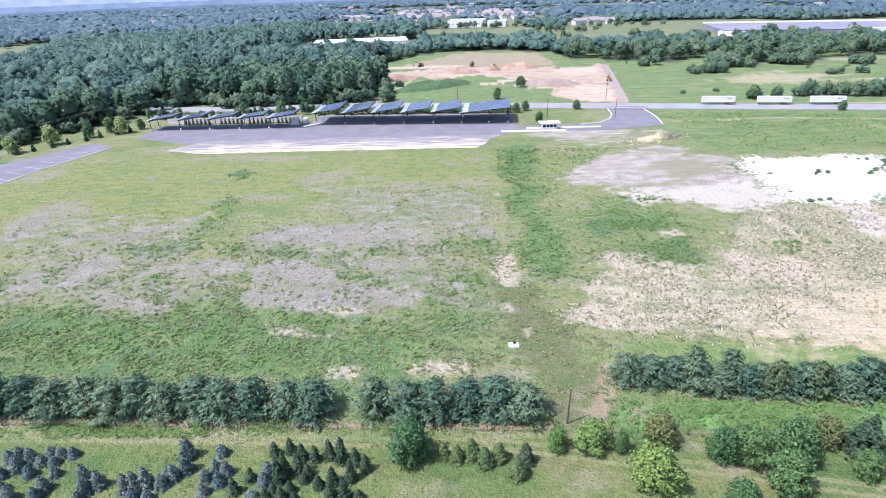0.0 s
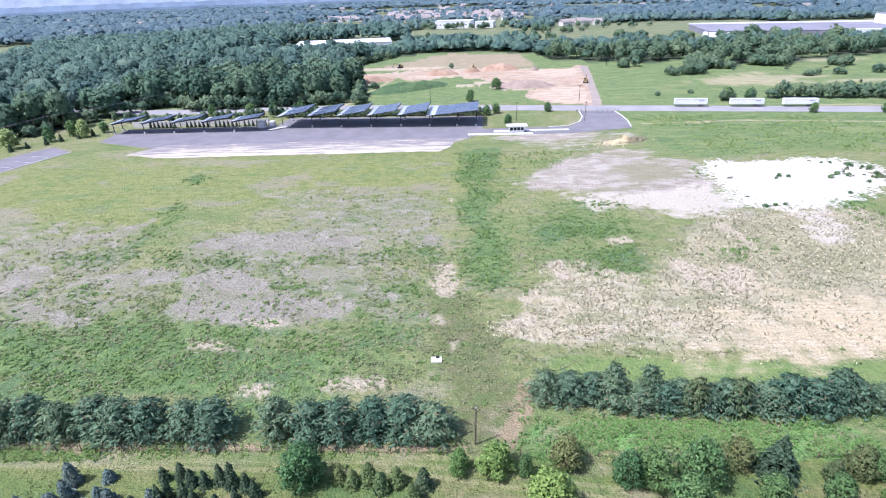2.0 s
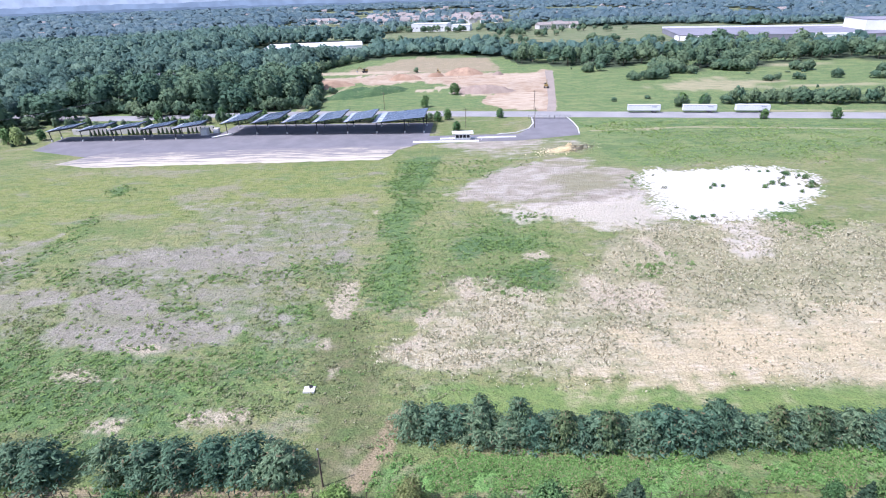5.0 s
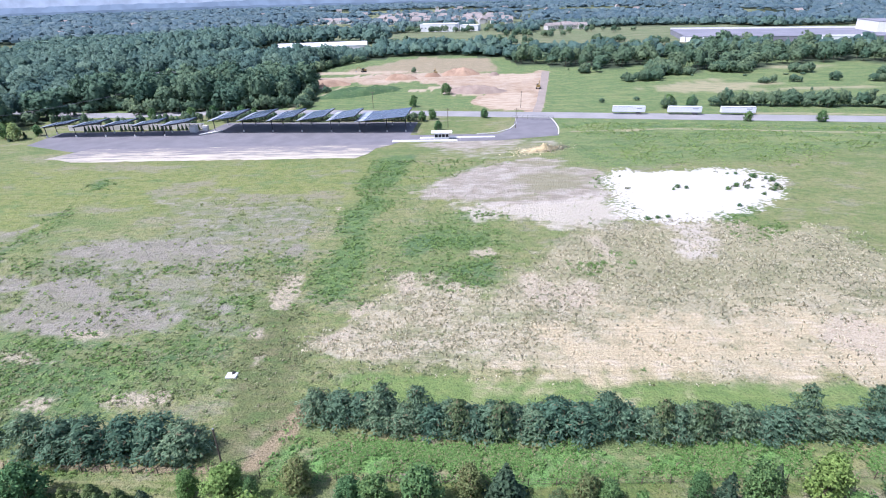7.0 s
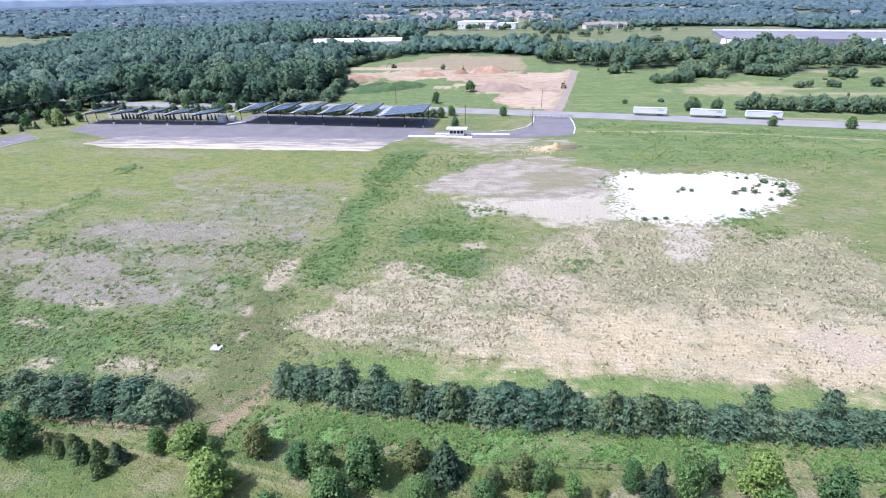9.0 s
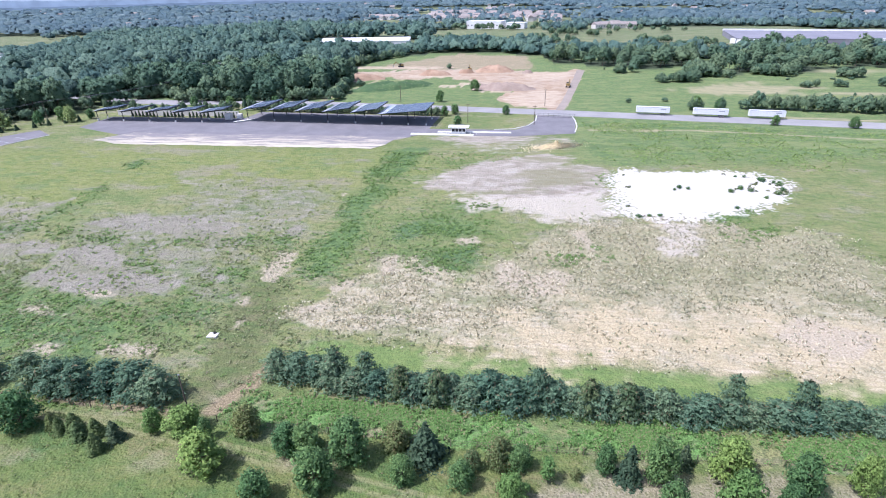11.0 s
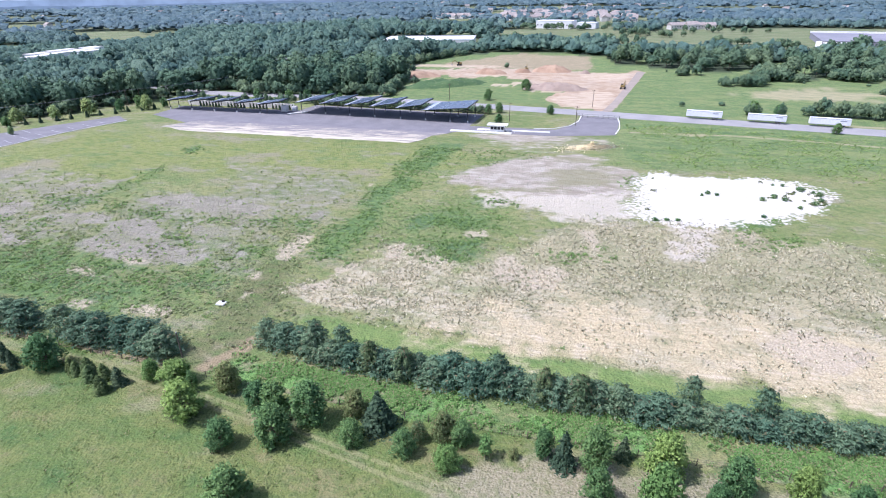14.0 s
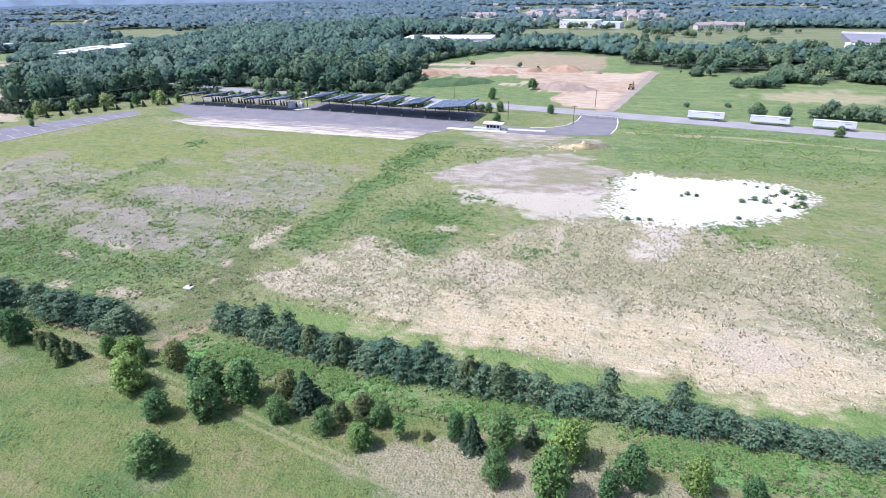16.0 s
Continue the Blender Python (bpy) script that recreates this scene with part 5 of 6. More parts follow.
under = [(x, float(wood_front(x)) - 1.5 + r.uniform(-2.5, 2.5), r.uniform(0.7, 1.2), r.uniform(0.75, 1.4)) for x in np.arange(-262, -50, 4.2)]
under += [(float(np.interp(y, [316, 330, 388, 432, 456, 506, 553], [-42, -43, -53, -72, -76, -66, -42])) + r.uniform(-2, 2), y, r.uniform(0.7, 1.2), r.uniform(0.7, 1.4)) for y in np.arange(318, 550, 5.5)]
back = [(x, 285.2 - 0.069 * (x + 60) + r.uniform(-0.8, 2.2), r.uniform(0.4, 0.6), r.uniform(0.5, 0.8)) for x in np.arange(-76, 26, 1.9)]
plant(shrubs, back, "dark leafy shrub in the planting behind the solar canopies", "shrub", "shrubs behind the canopies", 22)
plant(shrubs, under, "leafy undergrowth at the foot of the woodland edge", "shrub", "woodland undergrowth", 20)
drop(shrubs)


def mass(name, xs, ys, hs, ws, rings, around, cards, label, mat, seed, lobes=5):
    """Many crowns in one mesh: each a few uneven rounded lobes, rough with leaf clumps."""
    r = np.random.default_rng(seed)
    n = len(xs)
    ang = np.arange(lobes) * 2.39996 + r.uniform(0, 6.3, (n, 1)) + r.uniform(-0.35, 0.35, (n, lobes))
    up = np.clip(1 - 1.6 * (np.arange(lobes) - 0.4) / (lobes - 1), -0.7, 1) + r.uniform(-0.12, 0.12, (n, lobes))
    up = np.clip(up, -0.75, 1)
    rad = ws[:, None] * 0.4 * np.sqrt(1 - up * up) * r.uniform(0.75, 1.1, (n, lobes))
    base = far_rise(xs, ys)
    br = ws[:, None] * r.uniform(0.4, 0.72, (n, lobes)) / math.sqrt(lobes)
    rise = 0.47 + 0.4 * up
    if lobes > 3:
        br[:, 0], rad[:, 0], rise[:, 0] = ws * 0.4, 0, 0.48
    C = np.stack([xs[:, None] + rad * np.cos(ang), ys[:, None] + rad * np.sin(ang), base[:, None] + hs[:, None] * rise], -1)
    tall = np.minimum(1.1, hs[:, None] * 0.4 / br)[..., None, None] * np.array([0, 0, 1.0]) + np.array([1.0, 1.0, 0.0])
    T, TF = dome(rings, around)
    k = len(T)
    turn = r.uniform(0, 6.3, (n, lobes, 1))
    d = np.stack([T[:, 0] * np.cos(turn) - T[:, 1] * np.sin(turn), T[:, 0] * np.sin(turn) + T[:, 1] * np.cos(turn), T[:, 2] + 0 * turn], -1)
    V = C[:, :, None, :] + d * (br[..., None] * r.uniform(0.6, 1.25, (n, lobes, k)))[..., None] * tall
    F = (TF[None] + k * np.arange(n * lobes)[:, None, None]).reshape(-1, 3)
    out = np.stack([np.sqrt(1 - up * up) * np.cos(ang), np.sqrt(1 - up * up) * np.sin(ang), up + 0.15], -1)[:, :, None, :]
    S = ((0.5 if lobes > 3 else 0.35) * d + 0.65 * out + (0 if lobes > 3 else 0.5) * np.array([0, 0, 1.0])).reshape(-1, 3) + r.normal(0, 0.22, (n * lobes * k, 3))
    S /= np.linalg.norm(S, axis=1, keepdims=True)
    per = cards // lobes
    e = r.normal(0, 1, (n, lobes, per, 3))
    e[..., 2] = np.abs(e[..., 2]) - 0.1
    e /= np.linalg.norm(e, axis=3, keepdims=True)
    P = C[:, :, None, :] + e * (br[..., None] * r.uniform(0.9, 1.3, (n, lobes, per)))[..., None] * tall
    LV, LF = leaves(P.reshape(-1, 3), e.reshape(-1, 3), np.repeat(ws * (0.15 / math.sqrt(lobes)), lobes * per), 0.35, r, 0.8, None, True)
    V, F = join([(V.reshape(-1, 3), F), (LV, LF)])
    me = mesh_np(name, V, F, mat, np.concatenate([S, soft((0.6 * e + 0.7 * out).reshape(-1, 3), r, 0.25, 3)]))
    tone = np.clip(r.uniform(0, 1, n) * 0.8 + 0.4 * (fbm(xs, ys, 50, 67, 2) - 0.25), 0, 1)
    me.attributes.new("shade", "FLOAT", "POINT").data.foreach_set("value", np.concatenate([np.repeat(tone, lobes * k), np.repeat(tone, lobes * per * 3)]).astype(np.float32))
    tagged(new(name, me), label, "woods", kind="stuff")


low = np.where(gx[rest] > -60, r.uniform(0.4, 0.72, len(rest)), np.where(gx[rest] < -330, 0.47, 1.0))
low = np.where((gx[rest] > -215) & (gx[rest] < -20) & (gy[rest] > 530) & (gy[rest] < 640), 0.48, low)
tops, widths = r.uniform(13, 23, len(rest)) * low, r.uniform(12, 22, len(rest))
near = np.hypot(gx[rest] - 40, gy[rest]) < 560
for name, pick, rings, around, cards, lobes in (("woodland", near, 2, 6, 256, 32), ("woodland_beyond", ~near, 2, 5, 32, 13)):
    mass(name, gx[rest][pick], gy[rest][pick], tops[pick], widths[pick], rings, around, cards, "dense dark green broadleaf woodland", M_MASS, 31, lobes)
fx, fy, fs = [], [], []
dist = 560.0
while dist < 2700:
    s = max(13.0, dist / 78)
    a = np.arange(radians(22), radians(152), s / dist)
    a = a + r.uniform(-0.35, 0.35, len(a)) * s / dist
    d = dist + r.uniform(-0.4, 0.4, len(a)) * s
    px, py = 40 + d * np.cos(a), d * np.sin(a)
    ok = (woods(px, py) > 0.5) & ~((px > -560) & (px < 480) & (py < 900))
    fx.append(px[ok])
    fy.append(py[ok])
    fs.append(np.full(ok.sum(), s))
    dist += s * 0.95
fx, fy, fs = np.concatenate(fx), np.concatenate(fy), np.concatenate(fs)
hr = np.random.default_rng(72)
FAR_HOMES = []
for j in range(80):
    ang, dd = hr.uniform(radians(35), radians(142)), hr.uniform(1250, 2500)
    FAR_HOMES.append((40 + dd * math.cos(ang), dd * math.sin(ang)))
free = np.ones(len(fx), bool)
for x, y in FAR_HOMES:
    for back in (0.0, 0.04, 0.08):
        free &= np.hypot(fx - 40 - (x - 40) * (1 - back), fy - y * (1 - back)) > 17
fx, fy, fs = fx[free], fy[free], fs[free]
close = np.hypot(fx - 40, fy) < 1080
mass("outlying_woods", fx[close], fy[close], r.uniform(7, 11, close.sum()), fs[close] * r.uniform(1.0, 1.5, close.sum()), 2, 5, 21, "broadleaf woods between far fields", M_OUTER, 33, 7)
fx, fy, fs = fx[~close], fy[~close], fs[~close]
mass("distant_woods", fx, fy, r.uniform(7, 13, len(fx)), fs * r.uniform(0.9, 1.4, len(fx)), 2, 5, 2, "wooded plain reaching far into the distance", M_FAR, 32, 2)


def ridge(dist, top, colour, seed, label):
    """A plain far backdrop: glowing wooded skyline ring, pale distance haze in its colour."""
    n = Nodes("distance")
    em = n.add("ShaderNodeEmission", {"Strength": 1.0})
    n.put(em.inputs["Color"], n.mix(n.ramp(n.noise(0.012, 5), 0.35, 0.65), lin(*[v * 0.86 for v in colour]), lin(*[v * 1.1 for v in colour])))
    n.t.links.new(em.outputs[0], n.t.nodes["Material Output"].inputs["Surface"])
    a = np.linspace(radians(8), radians(172), 900)
    z = top * (0.72 + 0.5 * fbm(a * dist, a * 0, 700, seed, 3)) + 7 * (fbm(a * dist, a * 0 + 9, 26, seed + 5, 2) - 0.5)
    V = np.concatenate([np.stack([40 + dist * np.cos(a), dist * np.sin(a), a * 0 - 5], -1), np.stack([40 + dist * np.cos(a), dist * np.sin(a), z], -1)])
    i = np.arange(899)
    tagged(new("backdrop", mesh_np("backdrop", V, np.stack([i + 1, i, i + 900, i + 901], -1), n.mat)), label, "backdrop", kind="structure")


ridge(2750, 19, (0.16, 0.225, 0.31), 201, "far backdrop line of woods with painted haze")
ridge(3500, 36, (0.235, 0.315, 0.44), 202, "far backdrop hills with painted blue haze")
ridge(4400, 70, (0.38, 0.46, 0.6), 203, "farthest backdrop hills on the skyline, pale blue with painted haze")

# weeds, stalks and grass of the field


def scatter(name, label, xs, ys, size, blades, mat, seed, up=0.6, lift=0.8, stand=False):
    r = np.random.default_rng(seed)
    n = len(xs)
    zs = ground_z(xs, ys)
    P = np.stack([xs, ys, zs], -1)[:, None, :] + r.normal(0, 1, (n, blades, 3)) * (size * np.array([0.55, 0.55, 0.0]))
    P[..., 2] += size * r.uniform(0.1, lift, (n, blades))
    N = r.normal(0, 1, (n * blades, 3)) * np.array([1, 1, 0.3]) + np.array([0, 0, up])
    V, F = leaves(P.reshape(-1, 3), N, np.full(n * blades, size * 0.6), 0.2, r, 0.35 if stand else 0.6, np.tile([0.0, 0.0, 1.0], (n * blades, 1)) if stand else None, True)
    tagged(new(name, mesh_np(name, V, F, mat, soft(N * 0.4 + np.array([0, 0, 1.0]), r, 0.25, 3))), label, "plants", kind="stuff")


def sample(n, box, accept, seed):
    r = np.random.default_rng(seed)
    x, y = r.uniform(box[0], box[2], n), r.uniform(box[1], box[3], n)
    ok = r.uniform(0, 1, n) < accept(x, y)
    return x[ok], y[ok]


def hard(m):
    return np.clip((m - 0.35) / 0.3, 0, 1)


def lush_at(x, y):
    rich = patches(x, y, LUSH + LUSH_MORE + LUSH_RIGHT, 7, 4, 23)
    some = 0.15 * patches(x, y, FRESH, 14, 8, 24) + 0.05 * (fbm(x, y, 6, 77) > 0.55) * np.clip((150 - y) / 40, 0.15, 1) * (1 - patches(x, y, GRAVEL_YARD, 6, 4, 14))
    return np.maximum(0.75 * rich * np.clip(fbm(x, y, 3.5, 76, 2) * 3 - 0.8, 0.2, 1), some * (inside(x, y, STUBBLE, 8, 6, 5) < 0.25) * ((x < 38) | (y > 79))) * (inside(x, y, STONE, 2, 4, 7) < 0.4)


xs, ys = sample(70000, (-125, 66, 165, 210), lush_at, 41)
scatter("lush_weeds", "dense dark green weeds in the field", xs, ys, 0.46, 9, M_WEED, 42, 2.0, 0.65)
xs, ys = sample(30000, (18, 56.6, 150, 65), lambda x, y: (0.1 + 0.9 * hard(ellipses(x, y, NEAR_LUSH, 0.7, 1.1, 33))) * np.clip(fbm(x, y, 4, 82) * 5 - 2.1, 0.05, 1), 43)
scatter("bright_weeds", "bright green weeds between fence and hedge", xs, ys, 0.32, 11, M_BRIGHT, 44, 1.8, 1.3)
stub_at = lambda x, y: inside(x, y, STUBBLE, 10, 6, 5) * (1 - 0.8 * hard(inside(x, y, STRAW, 9, 6, 6)))
xs, ys = sample(42000, (15, 76, 160, 148), lambda x, y: 0.36 * stub_at(x, y) * np.clip(fbm(x, y, 7, 78) * 3 - 0.9, 0.1, 1), 45)
scatter("dry_stalks", "dry straw stalks left on the field", xs, ys, 0.42, 7, M_STRAW, 46, 0.0, 0.35, True)
xs, ys = sample(60000, (15, 76, 160, 148), lambda x, y: np.maximum(0.36 * stub_at(x, y) * np.clip(fbm(x, y, 5, 79) * 3.4 - 1.1, 0.05, 1) * np.clip(fbm(x, y, 16, 88) * 3 - 0.7, 0.25, 1), 0.0004 * inside(x, y, STRAW, 9, 6, 6)), 57)
scatter("withered_weeds", "withered olive-brown weeds standing in the stubble", xs, ys, 0.26, 7, M_WITHER, 58, 0.6, 0.9)
xs, ys = sample(16000, (-140, 88, 10, 172), lambda x, y: 0.13 * patches(x, y, THIN, 12, 7, 4) * np.clip(fbm(x, y, 6, 89) * 3.4 - 1.2, 0.05, 1), 59)
scatter("gravel_weeds", "low green weeds growing through the gravel", xs, ys, 0.42, 8, M_LUSHY, 60, 1.4, 0.8)
xs, ys = sample(60000, (-120, 66, 165, 175), lambda x, y: ((x < 38) | (y > 79)) * np.clip((136 - y) / 44, 0.03, 1) * np.clip(fbm(x, y, 5, 79) * 3 - 1.1, 0.05, 1) * (1 - hard(patches(x, y, GRAVEL + GRAVEL_MORE, 3.5, 2.4, 3)) * 0.85) * (1 - hard(inside(x, y, STUBBLE, 6, 5, 5)) * 0.93) * (1 - 0.95 * hard(inside(x, y, STRAW, 7, 5, 6))) * (inside(x, y, STONE, 2, 4, 7) < 0.4), 47)
scatter("meadow_grass", "rough meadow grass of the open field", xs, ys, 0.4, 5, M_TUFT, 48, 1.8, 0.7)
xs, ys = sample(26000, (98, 186, 250, 268), lambda x, y: 0.26 * np.clip(fbm(x, y, 9, 84) * 3.2 - 1.1, 0.05, 1) * (inside(x, y, STONE, 2, 4, 7) < 0.2) * (y < 288 - 0.16 * x) * np.clip((y - 186 - 0.08 * (x - 100) - 22 * (fbm(x, y, 18, 85) - 0.5)) / 16, 0, 1), 61)
scatter("verge_grass", "rough green grass between the stones and the road", xs, ys, 0.5, 5, M_VERGE, 62, 1.8, 0.7)
xs, ys = sample(700, (93, 145, 157, 195), lambda x, y: (inside(x, y, STONE, 2, 4, 7) > 0.3) * np.where((fbm(x, y, 9, 80) > 0.8) | (np.hypot((x - 147) / 7, (y - 175) / 7) < 1) & (fbm(x, y, 3, 87) > 0.58), 1.0, 0.006), 49)
scatter("scrub", "dull green scrub growing through the white stones", xs, ys, 0.6, 12, M_SCRUB, 50)
xs, ys = sample(34000, (-72, 26, 128, 56.5), lambda x, y: 0.26 * np.clip(fbm(x, y, 2.4, 86, 3) * 5 - 2.1, 0.03, 1) * (1 - 0.7 * hard(ellipses(x, y, BARE, 1.5, 2.4, 43))), 55)
scatter("lawn_grass", "tussocks of rough mown grass", xs, ys, 0.26, 4, M_LAWN, 56, 1.2, 0.55)
xs, ys = sample(9000, (-100, 57.6, 12, 60.6), lambda x, y: 0.06 + 0.4 * (fbm(x, y, 6, 81) > 0.55), 51)
scatter("fence_weeds", "rough weeds along the fence", xs, ys, 0.3, 6, M_WEED, 52, 1.2, 0.6)

bushes = []
for k in range(2):
    V, F, S, limbs = broadleaf(2, 2.6, 420, 0.2, 540 + k, 0.0, 12)
    bushes.append(tree("bush", V, F, S, M_MAPLE, 1.6, 0.05, limbs[:4], "foliage"))
plant(bushes, [(x, y, 0.75 * a, 0.65 * b) for x, y, a, b in [(119, 173, 1.0, 0.8), (121.5, 172, 0.8, 0.7), (117, 171, 0.6, 0.6), (134, 170, 1.0, 0.9), (138, 173, 1.1, 1.0), (140.5, 171, 0.8, 0.8), (148, 182, 1.2, 1.1), (148, 169, 1.0, 0.9), (144, 186, 0.7, 0.6), (148, 184, 0.7, 0.6),
               (141, 186, 0.6, 0.5), (152, 178, 1.2, 1.1), (151, 173, 0.9, 0.8), (101, 147, 1.0, 0.7), (104, 147.5, 0.9, 0.6), (107, 148, 0.8, 0.6), (143, 165, 0.8, 0.7), (131, 156, 0.9, 0.6), (151, 180, 0.7, 0.7)]],
      "round dark green bush on the white stones", "bush", "bushes on the stones", 17)
drop(bushes)

# ---- solar canopies over the yard ----


def canopy(x, y, w, depth, z_lo, z_hi, turn, columns, lines):
    root = empty("solar_canopy", x, y, 0, turn)
    tilt = math.atan2(z_hi - z_lo, w)
    deck = pose(0, 0, z_lo, 0, -math.degrees(tilt), 0)
    length = w / math.cos(tilt)
    part("panel_deck", box_bm(length * 0.59, depth / 2, 0.12, length * 0.82, depth, 0.1, 0.02), M_PANEL, root, "blue-black solar panels", deck)
    part("pale_deck", box_bm(length * 0.09, depth / 2, 0.12, length * 0.178, depth, 0.1, 0.02), M_PANEL_PALE, root, "panels painted pale for their sky reflection", deck)
    for k in range(4):
        part("purlin", box_bm(length * (0.08 + 0.28 * k), depth / 2, -0.05, 0.2, depth - 0.4, 0.22), M_FRAME, root, "", deck)
    part("fascia", box_bm(length - 0.08, depth / 2, -0.15, 0.12, depth - 0.1, 0.55, 0.02), M_FRAME, root, "dark steel fascia", deck)
    part("gutter", box_bm(0.08, depth / 2, -0.02, 0.22, depth - 0.1, 0.22, 0.02), M_STEEL, root, "grey gutter", deck)
    for yy in lines:
        part("rafter", box_bm(length / 2, yy, -0.42, length - 0.2, 0.28, 0.55, 0.03), M_FRAME, root, "", deck)
        for cx in columns:
            top = z_lo + cx * math.tan(tilt) - 0.4
            col = part("column", tube_bm((cx, yy, 0.0), (cx, yy, top), 0.2, 0.18, 10), M_FRAME, root)
            part("column_base", tube_bm((cx, yy, 0), (cx, yy, 0.95), 0.42, 0.4, 12), M_CONCRETE, col, "pale concrete footing")
    return tagged(root, "tilted solar canopy on steel columns over the asphalt yard", "solar canopy", "solar canopies")


for k in range(5):
    canopy(-73.2 + 14.6 * k, 259.3 - 1.0 * k, 13.9, 19.5, 6.1, 8.3, -4.0, (0.9,), (4.3, 18.3))
canopy(-1.2, 254.6, 24.4, 21, 5.6, 8.0, -4.0, (1.2, 14.5, 23.6), (3.8, 17.6))
for k in range(5):
    canopy(-153.6 + 14.75 * k, 256.4 - 0.3 * k, 14.2, 10, 5.2, 7.2, -1.2, (0.7,), (1.8, 8.8))

wall = tagged(empty("retaining_wall", -151, 271.6), "pale wall behind the canopy parking", "wall", kind="structure")
part("wall_body", box_bm(35, 0, 1.4, 70, 0.35, 2.8, 0.03), M_SIDING, wall)
ramp = tagged(empty("concrete_ramp", -76, 258, 0, 40), "pale concrete ramp slab between the canopies", "ramp")
part("slab", box_bm(4, 0, 0.5, 11, 1.6, 0.3, 0.04), M_CONCRETE, ramp)
part("support", box_bm(4, 0, 0.18, 9, 1.2, 0.4), M_CONCRETE, ramp)
for x, y, s in ((-83, 264.5, 3.4), (-78.5, 267.5, 2.6)):
    cab = tagged(empty("electrical_cabinet", x, y), "beige metal electrical cabinet beside the canopies", "cabinet")
    part("body", box_bm(0, 0, s * 0.45 + 0.15, s, s * 0.8, s * 0.9, 0.05), M_SIDING, cab)
    part("plinth", box_bm(0, 0, 0.1, s + 0.3, s * 0.8 + 0.3, 0.2), M_CONCRETE, cab)
    part("door", box_bm(0, -s * 0.4 - 0.02, s * 0.45 + 0.15, s * 0.8, 0.05, s * 0.75, 0.01), M_WHITE, cab)

# ---- gate booth ----
booth = tagged(empty("gate_booth", 40, 242.2, 0.2), "small white gate booth with a flat overhanging roof", "booth")
part("wall", box_bm(0, 0, 1.4, 6.6, 2.8, 2.8, 0.04), M_WHITE, booth)
part("roof", box_bm(0, 0, 3.0, 9.4, 4.6, 0.4, 0.06), M_WHITE, booth)
for k in range(4):
    part("window", box_bm(-2.4 + 1.6 * k, -1.42, 1.6, 1.3, 0.08, 1.3), M_GLASS, booth)
part("door", box_bm(3.32, 0, 1.1, 0.08, 1.0, 2.1), M_GLASS, booth)
for k in (-5.4, -4.7, 4.9, 5.6, 8.2):
    bol = tagged(empty("bollard", 40 + k, 240.2, 0.2), "short pale bollard at the gate booth", "bollard", "gate bollards")
    part("post", tube_bm((0, 0, 0), (0, 0, 1.0), 0.12, 0.11, 8), M_CONCRETE, bol)

# entrance gate
gate = tagged(empty("mesh_gate", 75, 279.5, 0, -7), "dark mesh gate across the yard entrance", "gate")
for k in range(9):
    part("post", tube_bm((2.6 * k, 0, 0), (2.6 * k, 0, 2.0), 0.06, 0.06, 6), M_FRAME, gate)
for z in (0.25, 1.0, 1.9):
    part("rail", box_bm(10.4, 0, z, 20.8, 0.06, 0.06), M_FRAME, gate)

# ---- semi-trailers on the road shoulder ----


def trailer(x, y, turn):
    root = empty("semi_trailer", x, y, 0.06, turn)
    part("body", box_bm(0, 0, 2.62, 16.1, 2.6, 2.85, 0.06), M_TRAILER, root)
    part("frame_rail", box_bm(0, 0, 1.1, 15.6, 1.1, 0.2), M_FRAME, root)
    part("top_rail", box_bm(0, -1.315, 3.95, 16.0, 0.05, 0.18), M_STEEL, root)
    part("bottom_rail", box_bm(0, -1.315, 1.28, 16.0, 0.05, 0.16), M_STEEL, root)
    part("marking", box_bm(5.0, -1.312, 3.1, 2.6, 0.02, 0.5), surface("grey_marking", (0.3, 0.32, 0.38), (0.36, 0.38, 0.42), 2, 0.5), root, "plain grey marking shape")
    part("door", box_bm(8.07, 0, 2.62, 0.06, 2.4, 2.6, 0.02), M_WHITE, root)
    part("underride_guard", box_bm(7.9, 0, 0.6, 0.12, 2.2, 0.12), M_STEEL, root)
    for yy in (-0.8, 0.8):
        part("landing_leg", box_bm(-5.0, yy, 0.55, 0.16, 0.16, 1.1), M_STEEL, root)
    for xx in (4.6, 5.9):
        for yy in (-1.0, 1.0):
            wheel = part("wheel", tube_bm((xx, yy - 0.25, 0.52), (xx, yy + 0.25, 0.52), 0.3, 0.3, 12), M_STEEL, root, "steel rim")
            part("tyre", tube_bm((xx, yy - 0.22, 0.52), (xx, yy + 0.22, 0.52), 0.52, 0.52, 14), M_DARK, wheel, "black tyre")
    return tagged(root, "long white box semi-trailer parked on the road", "trailer", "parked trailers")


for x, y in ((136, 287.2), (163.2, 283.6), (188.6, 280.4)):
    trailer(x, y, -8.2)

# ---- near fence, poles, pad ----
fence = tagged(empty("wire_fence", 0, 0), "rusty wire fence on wooden posts along the track", "fence")
FENCE = [(-100, 61.0), (-60, 59.8), (-14, 58.6), (12, 57.8), (30, 57.0), (56, 56.2), (75, 56.6), (110, 57.6), (150, 60)]
fl = [Vector((x, y, 0)) for x, y in FENCE]
for a, b in zip(fl, fl[1:]):
    m = max(1, int((b - a).length / 3.6))
    for k in range(m):
        p = a.lerp(b, k / m)
        z = float(ground_z(np.array([p.x]), np.array([p.y]))[0])
        part("post", tube_bm((p.x, p.y, z - 0.3), (p.x + 0.03, p.y, z + 1.35), 0.07, 0.06, 6), M_POLE, fence)
    for z in (0.4, 0.8, 1.25):
        part("wire", tube_bm((a.x, a.y, z), (b.x, b.y, z), 0.018, 0.018, 4), M_POLE, fence)
